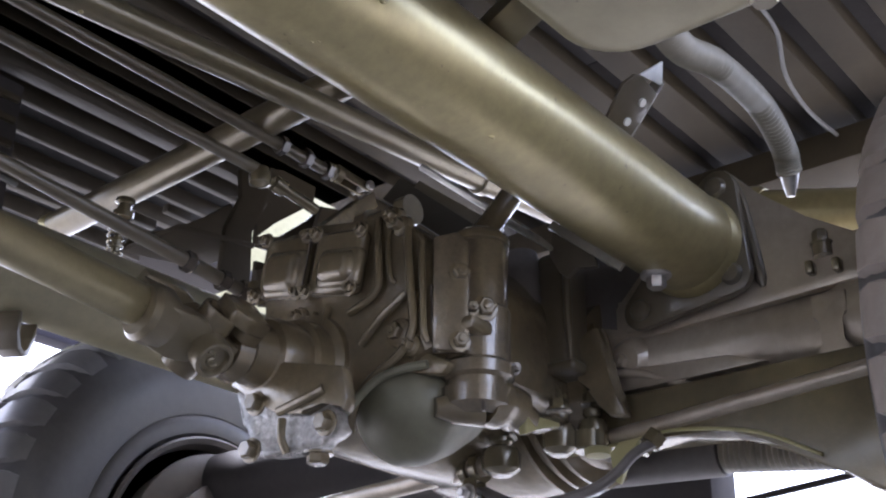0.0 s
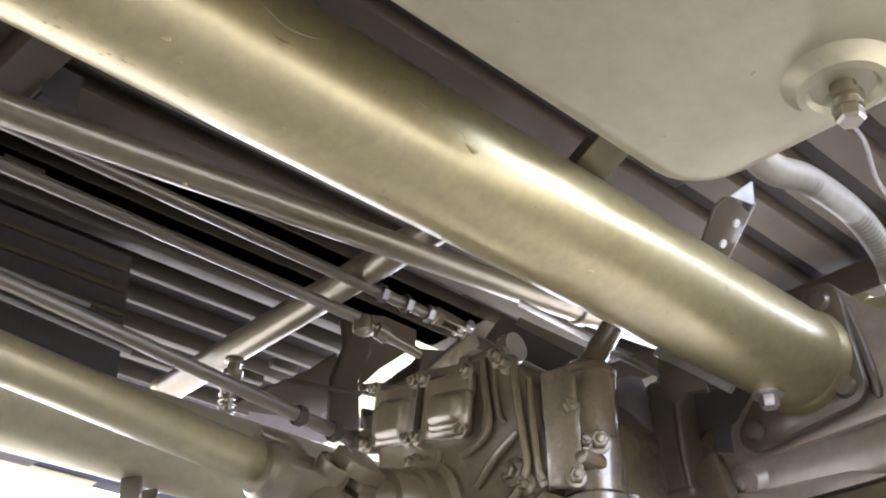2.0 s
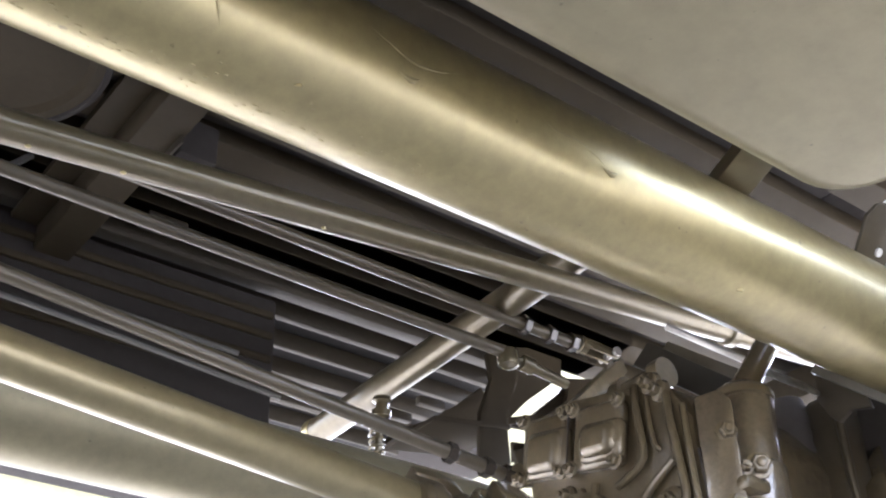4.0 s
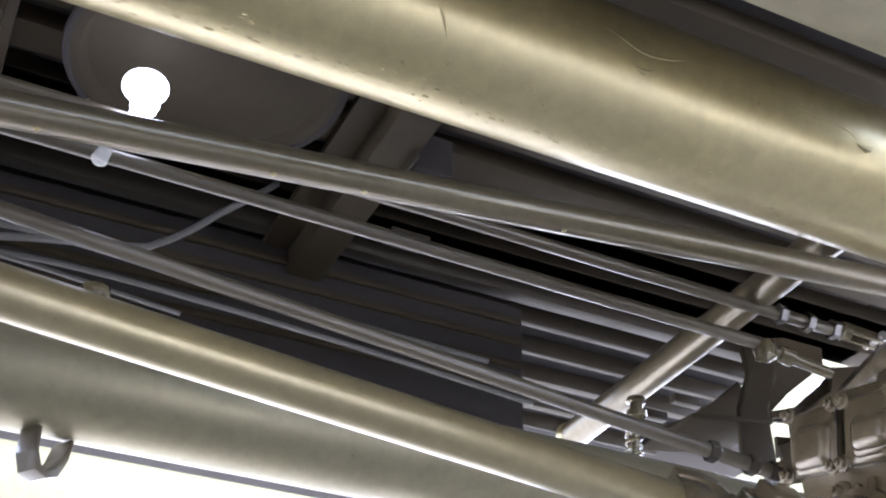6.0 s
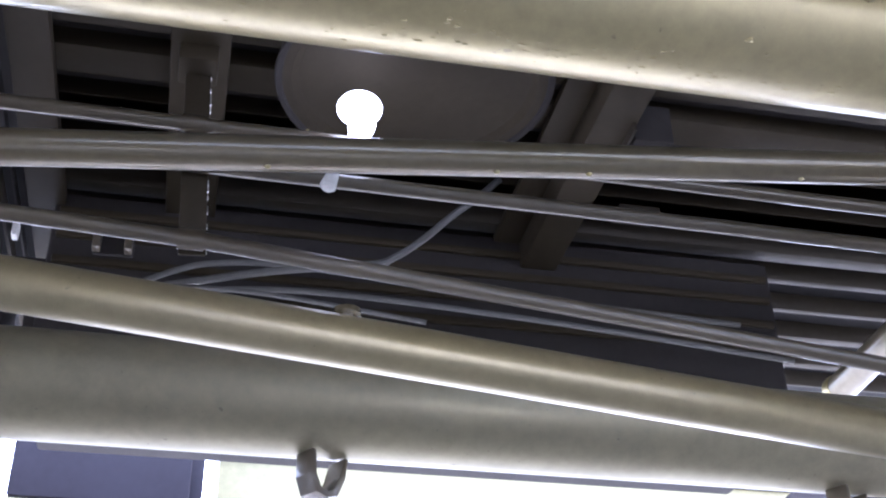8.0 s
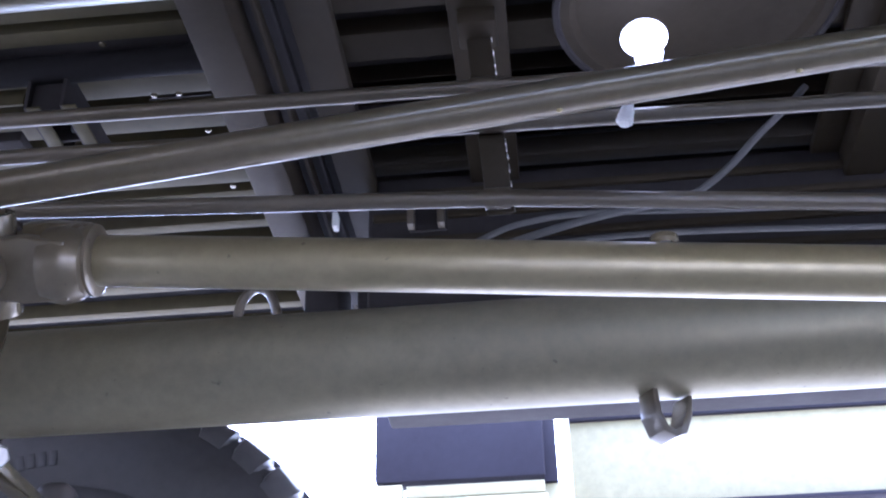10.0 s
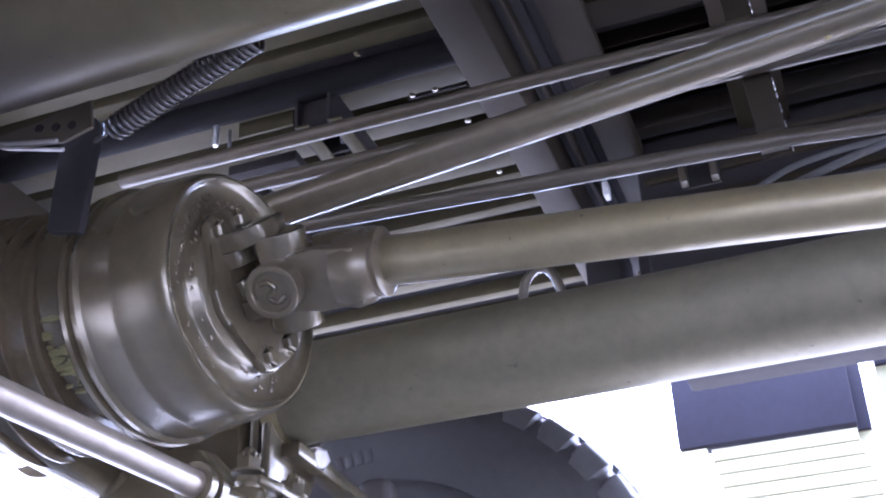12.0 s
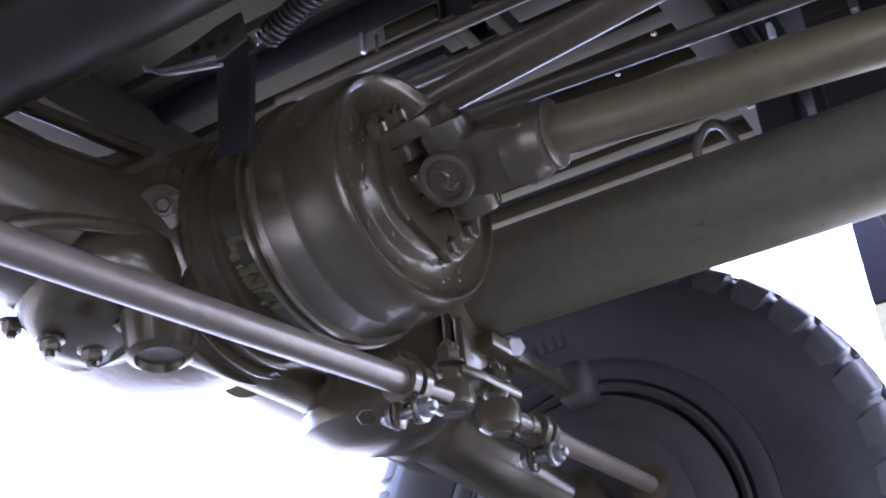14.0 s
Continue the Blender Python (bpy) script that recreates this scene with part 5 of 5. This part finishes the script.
part("frame_post", block(bm_new(), (-0.675, 5.04, 1.035), (0.12, 0.08, 2.09), 0.005), CREAM, wall)
part("frame_post", block(bm_new(), (0.03, 5.12, 1.04), (0.13, 0.08, 2.08), 0.005), CREAM, wall)

# ---- springs, brackets, hoses and wires ----
def coil(p, q, radius, wire, turns, label):
    """A helical spring between two points."""
    p, q = Vector(p), Vector(q)
    a, u, v = basis(q - p)
    n = int(turns * 14)
    pts = [p.lerp(q, i / n) + (u * math.cos(2 * math.pi * turns * i / n) + v * math.sin(2 * math.pi * turns * i / n)) * radius for i in range(n + 1)]
    t = thing("return_spring", label, "spring", tuple(p), "return springs")
    part("coil", sweep(bm_new(), pts, wire, 8), GREASE, t)
    for e, d in ((p, p - q), (q, q - p)):
        d = d.normalized()
        part("hook", sweep(bm_new(), smooth_line([e + u * radius, e + d * 0.012, e + d * 0.028], 5), wire, 8), GREASE, t)
    return t


coil((-0.619, 0.84, 0.968), (-0.44, 0.80, 0.995), 0.0115, 0.0024, 27, "dark oily coil return spring below the frame tube")
lev = thing("brake_lever", "perforated bright brake lever plate with wire clip", "lever", (-0.70, 0.82, 0.98))
part("plate", slab(bm_new(), [(-0.766, 0.984), (-0.735, 0.968), (-0.674, 0.957), (-0.642, 0.966), (-0.648, 1.0), (-0.68, 0.997), (-0.712, 0.988)], (0, 0.812, 0), (1, 0, 0), (0, 0, 1), 0.004, 0.001), KHAKI_DULL, lev)
for x, z in ((-0.704, 0.980), (-0.684, 0.976), (-0.665, 0.973)):
    part("hole", lathe(bm_new(), (x, 0.8065, z), (0, 1, 0), [(-0.001, 0.0), (-0.001, 0.0045), (0.001, 0.0045)], 16), BLACK, lev)
part("wire_clip", sweep(bm_new(), smooth_line([(-0.665, 0.80, 0.940), (-0.70, 0.80, 0.950), (-0.735, 0.80, 0.961), (-0.755, 0.80, 0.974), (-0.765, 0.80, 0.984), (-0.758, 0.80, 0.975), (-0.735, 0.80, 0.966), (-0.674, 0.80, 0.953)], 5), 0.002, 8), STEEL, lev)
lev.location += Vector((0.022, 0.0, -0.016))
la = thing("brake_linkage", "dark oily brake linkage reaching up from the axle", "linkage", (-0.78, 0.97, 0.93))
part("arm", slab(bm_new(), [(-0.768, 0.94), (-0.724, 0.93), (-0.718, 1.065), (-0.724, 1.08), (-0.758, 1.092), (-0.768, 1.08)], (0, 0.95, 0), (1, 0, 0), (0, 0, 1), 0.012, 0.003), BLACK, la)


def loop(x, y, z):
    """A tie-down loop of wide bent strap under a tube, turned a little to one side."""
    t = thing("tie_down_loop", "dark bent steel tie-down loop under the frame tube", "loop", (x, y, z), "tie-down loops")
    w = 0.017
    o = [(-0.030, 0.034), (-0.030, 0.0), (-0.020, -0.024), (0.0, -0.030), (0.018, -0.022), (0.030, 0.004), (0.034, 0.034)]
    i = [(0.027, 0.034), (0.022, 0.008), (0.012, -0.014), (0.0, -0.022), (-0.013, -0.017), (-0.022, 0.0), (-0.022, 0.034)]
    u = Vector((0.84, 0.54, 0.0))
    d = u.cross(Vector((0, 0, 1)))
    part("strap", slab(bm_new(), o + i, Vector((x, y, z)) - d * w, u, (0, 0, 1), w * 2, 0.0015), KHAKI_DULL, t)


loop(0.182, FAR_Y, 0.877)
loop(0.962, FAR_Y, 0.877)
ring = thing("cable_loop", "bent steel cable loop standing on the far frame tube", "loop", (-0.43, 1.7, 1.07))
part("hoop", sweep(bm_new(), smooth_line([(-0.455, 1.62, 1.03), (-0.458, 1.70, 1.13), (-0.45, 1.70, 1.185), (-0.425, 1.70, 1.21), (-0.40, 1.70, 1.19), (-0.385, 1.70, 1.12), (-0.385, 1.62, 1.03)], 6), 0.008, 12), KHAKI_DULL, ring)

# row of dark blocks behind the far tube
rack = thing("battery_rack", "row of dark boxes in a rack behind the far tube", "rack", (-0.15, 1.9, 1.2))
part("tray", block(bm_new(), (-0.02, 1.90, 1.335), (0.74, 0.16, 0.03), 0.004), BLACK, rack)
for k in range(8):
    part("box", block(bm_new(), (-0.345 + 0.092 * k, 1.885, 1.268), (0.062, 0.12, 0.105), 0.006), BLACK, rack)
part("rail", block(bm_new(), (-0.02, 1.83, 1.302), (0.74, 0.012, 0.02), 0.003), KHAKI_DULL, rack)

# pins on the shaft and tubes
sb = thing("grease_bolt", "bolt with split collar on the propeller shaft", "bolt", (0.24, 1.16, 0.92))
sp = S0.lerp(S1, (0.160 - S0.x) / (S1.x - S0.x)) + Vector((0, 0, 0.028))
part("collar", lathe(bm_new(), sp + Vector((0, 0, 0.0)), (0, 0, 1), [(0, 0.013), (0.004, 0.016), (0.010, 0.016), (0.012, 0.01), (0.006, 0.009)], 20, False), CAST, sb)
part("head", hexhead(bm_new(), sp, (0, 0, 1), 0.007, 0.014, False), STEEL, sb)

# conduit, wires and cables
def line_thing(name, pts, r, material, label, category, ribs=0.0):
    t = thing(name, label, category, tuple(pts[0]), "wires and hoses")
    path = smooth_line(pts, 24 if ribs else 8)
    rad = [r * (1 + (ribs if i % 2 else 0)) for i in range(len(path))] if ribs else r
    part("line", sweep(bm_new(), path, rad, 14 if ribs else 8), material, t)
    return t


cd = line_thing("corrugated_conduit", [(1.10, 0.505, 1.075), (1.19, 0.52, 1.088), (1.309, 0.53, 1.13), (1.483, 0.55, 1.162), (1.602, 0.57, 1.154), (1.635, 0.578, 1.125)], 0.018, HOSE, "grey corrugated conduit bending down to a metal end", "hose", 0.12)
part("metal_end", sweep(bm_new(), [(1.632, 0.577, 1.128), (1.642, 0.582, 1.105), (1.645, 0.584, 1.09)], [0.016, 0.011, 0.006], 14), STEEL, cd)
line_thing("thin_cable", [(1.633, 0.591, 1.44), (1.72, 0.601, 1.44), (1.847, 0.643, 1.435), (1.986, 0.661, 1.435), (2.115, 0.658, 1.44)], 0.004, CABLE, "thin pale cable along the bed ribs", "cable")
line_thing("thin_cable", [(1.03, 0.63, 1.10), (1.12, 0.58, 1.14), (1.18, 0.53, 1.15)], 0.006, CABLE, "thin pale cable beside the tank bracket", "cable")
line_thing("thin_cable", [(-0.06, 1.66, 1.225), (0.10, 1.62, 1.245), (0.253, 1.60, 1.262), (0.293, 1.60, 1.281), (0.337, 1.60, 1.318), (0.382, 1.60, 1.366), (0.438, 1.60, 1.420), (0.47, 1.60, 1.455)], 0.0062, CABLE, "grey cable looping up to the bed", "cable")
line_thing("thin_cable", [(-0.10, 1.66, 1.225), (-0.042, 1.66, 1.256), (0.013, 1.66, 1.274), (0.12, 1.66, 1.283), (0.35, 1.66, 1.272), (0.9, 1.66, 1.25)], 0.005, CABLE, "grey cable lying along the locker", "cable")
line_thing("thin_cable", [(-0.12, 1.68, 1.205), (0.0, 1.68, 1.235), (0.2, 1.68, 1.25), (0.6, 1.68, 1.232), (1.0, 1.68, 1.20)], 0.005, CABLE, "grey cable lying along the locker", "cable")
line_thing("thin_cable", [(-0.14, 1.64, 1.19), (-0.05, 1.64, 1.213), (0.10, 1.64, 1.215), (0.35, 1.64, 1.19)], 0.004, CABLE, "grey cable lying along the locker", "cable")
line_thing("thin_cable", [(0.55, 0.86, 1.115), (0.9, 0.85, 1.09), (1.2, 0.84, 1.075), (1.4, 0.84, 1.06)], 0.006, CABLE, "grey cable clipped along the near frame tube", "cable")

tbk = thing("tank_bracket", "pierced bright steel bracket on the frame tube", "bracket", (1.28, 0.68, 1.07))
part("web", slab(bm_new(), [(0.0, 0.0), (-0.01, 0.055), (0.0, 0.075), (0.012, 0.08), (0.06, 0.075), (0.062, 0.0)], (1.25, 0.675, 1.07), (1.0, 0, 0), (0.0, -0.66, 0.75), 0.006, 0.002), KHAKI_DULL, tbk)
part("lip", bar(bm_new(), (1.31, 0.675, 1.075), (1.31, 0.618, 1.142), 0.02, 0.005, (1, 0, 0)), STEEL, tbk)
part("tab", slab(bm_new(), [(0, 0), (0.05, 0.0), (0.03, 0.03)], (1.262, 0.622, 1.13), (1, -0.1, 0.1), (0, -0.5, 0.8), 0.004, 0.001), WHITE, tbk)
for k in range(2):
    part("hole", lathe(bm_new(), (1.285 + 0.005 * k, 0.66 - 0.022 * k, 1.083 + 0.024 * k), (0, 0.75, 0.66), [(-0.006, 0.0), (-0.006, 0.006), (0.0, 0.006)], 16), WHITE, tbk)

# ---- control gear over the front casing ----
def clevis(parent, at, along, w=0.024):
    at, d = Vector(at), Vector(along).normalized()
    b = bm_new()
    for s in (-1, 1):
        bar(b, at + Vector((0, s * w * 0.5, 0)), at + d * 0.065 + Vector((0, s * w * 0.5, 0)), 0.006, 0.018)
    lathe(b, at - d * 0.035, d, [(0, 0.014), (0.02, 0.015), (0.022, 0.018), (0.036, 0.018)], 18)
    c = part("fork_end", b, CAST, parent)
    part("pin", lathe(bm_new(), at + d * 0.055 + Vector((0, -w, 0)), (0, 1, 0), [(0, 0.009), (0.005, 0.009), (0.006, 0.006), (w * 2, 0.006)], 14), STEEL, c)


clevis(rod_a, (1.45, 1.355, 1.30), (1, -0.12, -0.12))
for x in (1.30, 1.36, 1.415):
    part("nut", hexhead(bm_new(), (x, 1.36, 1.301), (1, 0, 0), 0.018, 0.016, False), GREASE, rod_a)
part("ball_end", lathe(bm_new(), (1.262, 1.36, 1.20), (0, 0, 1), [(0, 0.008), (0.006, 0.018), (0.02, 0.02), (0.034, 0.017), (0.04, 0.01)], 20), CAST, rod_b)
part("threaded_end", lathe(bm_new(), (1.27, 1.36, 1.225), (1, -0.1, -0.2), [(0, 0.009), (0.02, 0.009), (0.022, 0.015), (0.045, 0.015), (0.048, 0.01), (0.12, 0.01)], 16), CAST, rod_b)
for x in (1.10, 1.17, 1.21):
    k = (x - q0.x) / (q1.x - q0.x)
    part("nut", hexhead(bm_new(), q0.lerp(q1, k), q1 - q0, 0.017, 0.018, False), GREASE, rod_c)
part("eye", lathe(bm_new(), (1.235, 1.315, 0.985), (0, 1, 0), [(0, 0.02), (0.03, 0.02)], 18), CAST, rod_c)
sf = thing("spring_fitting", "small bolt with coil spring standing on the far tube", "spring", (1.15, 1.6, 1.07))
part("stem", lathe(bm_new(), (1.155, 1.60, 1.06), (0, -0.1, 1), [(0, 0.007), (0.13, 0.007)], 12), CAST, sf)
part("cap", lathe(bm_new(), (1.155, 1.588, 1.165), (0, -0.1, 1), [(0, 0.010), (0.004, 0.018), (0.015, 0.018), (0.018, 0.012), (0.03, 0.012), (0.032, 0.018), (0.04, 0.016)], 18), CAST, sf)
turns = [Vector((1.155 + 0.013 * math.cos(k * 0.6), 1.60 + 0.013 * math.sin(k * 0.6), 1.065 + 0.0013 * k)) for k in range(70)]
part("coil", sweep(bm_new(), turns, 0.0028, 6), CAST, sf)

gr = thing("shift_bracket", "dull khaki bent plate bracket carrying the control levers", "bracket", (1.38, 1.5, 1.3))
part("upright", slab(bm_new(), [(1.371, 1.345), (1.46, 1.385), (1.447, 1.299), (1.41, 1.225), (1.42, 1.12), (1.342, 1.10), (1.35, 1.217), (1.385, 1.29)], (0, 1.555, 0), (1, 0, 0), (0, 0, 1), 0.012, 0.003), BED, gr)
part("arm", slab(bm_new(), [(1.478, 1.36), (1.41, 1.30), (1.353, 1.255), (1.25, 1.20), (1.235, 1.172), (1.384, 1.206), (1.45, 1.26), (1.50, 1.33)], (0, 1.70, 0), (1, 0, 0), (0, 0, 1), 0.012, 0.003), BED, gr)
part("web", slab(bm_new(), [(1.694, 1.426), (1.683, 1.365), (1.592, 1.303), (1.64, 1.283), (1.90, 1.38), (1.97, 1.50)], (0, 1.66, 0), (1, 0, 0), (0, 0, 1), 0.012, 0.003), BED, gr)
part("web", slab(bm_new(), [(1.52, 1.29), (1.60, 1.318), (1.744, 1.352), (1.743, 1.20), (1.547, 1.146), (1.529, 1.22), (1.57, 1.236), (1.572, 1.292), (1.521, 1.274)], (0, 1.665, 0), (1, 0, 0), (0, 0, 1), 0.012, 0.002), BED, gr)
for plate in ([(1.533, 1.295), (1.585, 1.349), (1.694, 1.439), (1.699, 1.515), (1.553, 1.466)], [(1.533, 1.299), (1.597, 1.321), (1.678, 1.393), (1.721, 1.445), (1.73, 1.325), (1.602, 1.288), (1.542, 1.281)], [(1.602, 1.288), (1.588, 1.254), (1.541, 1.248), (1.54, 1.204), (1.725, 1.252), (1.73, 1.325)]):
    part("web", slab(bm_new(), plate, (0, 1.68, 0), (1, 0, 0), (0, 0, 1), 0.008, 0), BED, gr)
part("shelf", bar(bm_new(), (1.24, 1.62, 1.172), (1.42, 1.62, 1.20), 0.16, 0.01), BED, gr)
part("tab", block(bm_new(), (1.53, 1.93, 1.43), (0.07, 0.02, 0.02), 0.003), BED_LIGHT, gr)
part("tab", block(bm_new(), (1.42, 1.9, 1.36), (0.06, 0.02, 0.02), 0.003), BED_LIGHT, gr)
lk = thing("lever_linkage", "short oily levers and pins on top of the casing", "linkage", (1.25, 1.15, 1.05))
part("lever", bar(bm_new(), (1.26, 1.25, 1.05), (1.50, 1.32, 1.26), 0.02, 0.03), OILY, lk)
part("shaft", lathe(bm_new(), (1.27, 1.0, 1.055), (0, 1, 0), [(0.03, 0.016), (0.26, 0.016)], 16), OILY, lk)
for y in (1.02, 1.1, 1.2):
    part("collar", lathe(bm_new(), (1.27, y, 1.055), (0, 1, 0), [(0, 0.024), (0.02, 0.024)], 18), OILY, lk)
lfs = thing("plate_link", "pale grey flat links above the casing", "linkage", (1.33, 1.05, 1.08))
part("link", bar(bm_new(), (1.315, 1.105, 1.135), (1.37, 0.99, 1.035), 0.045, 0.008, (-1, 0, 0.4)), BED_LIGHT, lfs)
part("link", bar(bm_new(), (1.36, 1.10, 1.15), (1.42, 0.975, 1.05), 0.04, 0.008, (-1, 0, 0.4)), KHAKI_DULL, lfs)
part("rod", sweep(bm_new(), [(1.44, 1.15, 1.245), (1.51, 1.05, 1.157)], 0.006, 10), STEEL, lfs)
hy = thing("clutch_push_rod", "pale clutch push rod with a coil spring", "linkage", (1.46, 0.9, 1.06))
part("push_rod", bar(bm_new(), (1.412, 0.866, 1.040), (1.412, 0.748, 0.938), 0.02, 0.008, (-1, 0, 0.2)), HOSE, hy)
part("fork_plate", slab(bm_new(), [(0.872, 1.036), (0.80, 0.975), (0.795, 0.95), (0.83, 0.962), (0.848, 0.948), (0.862, 0.962), (0.878, 0.995)], (1.418, 0, 0), (0, 1, 0), (0, 0, 1), 0.008, 0.002), KHAKI_DULL, hy)
helix = [Vector((1.385, 0.95, 1.068)).lerp(Vector((1.405, 0.872, 1.004)), k / 80) + Vector((0.6 * math.sin(k * 0.7), 0.55 * math.cos(k * 0.7), 0.62 * math.cos(k * 0.7))) * 0.018 for k in range(81)]
part("coil", sweep(bm_new(), helix, 0.0038, 8), HOSE, hy, "pale coil spring")
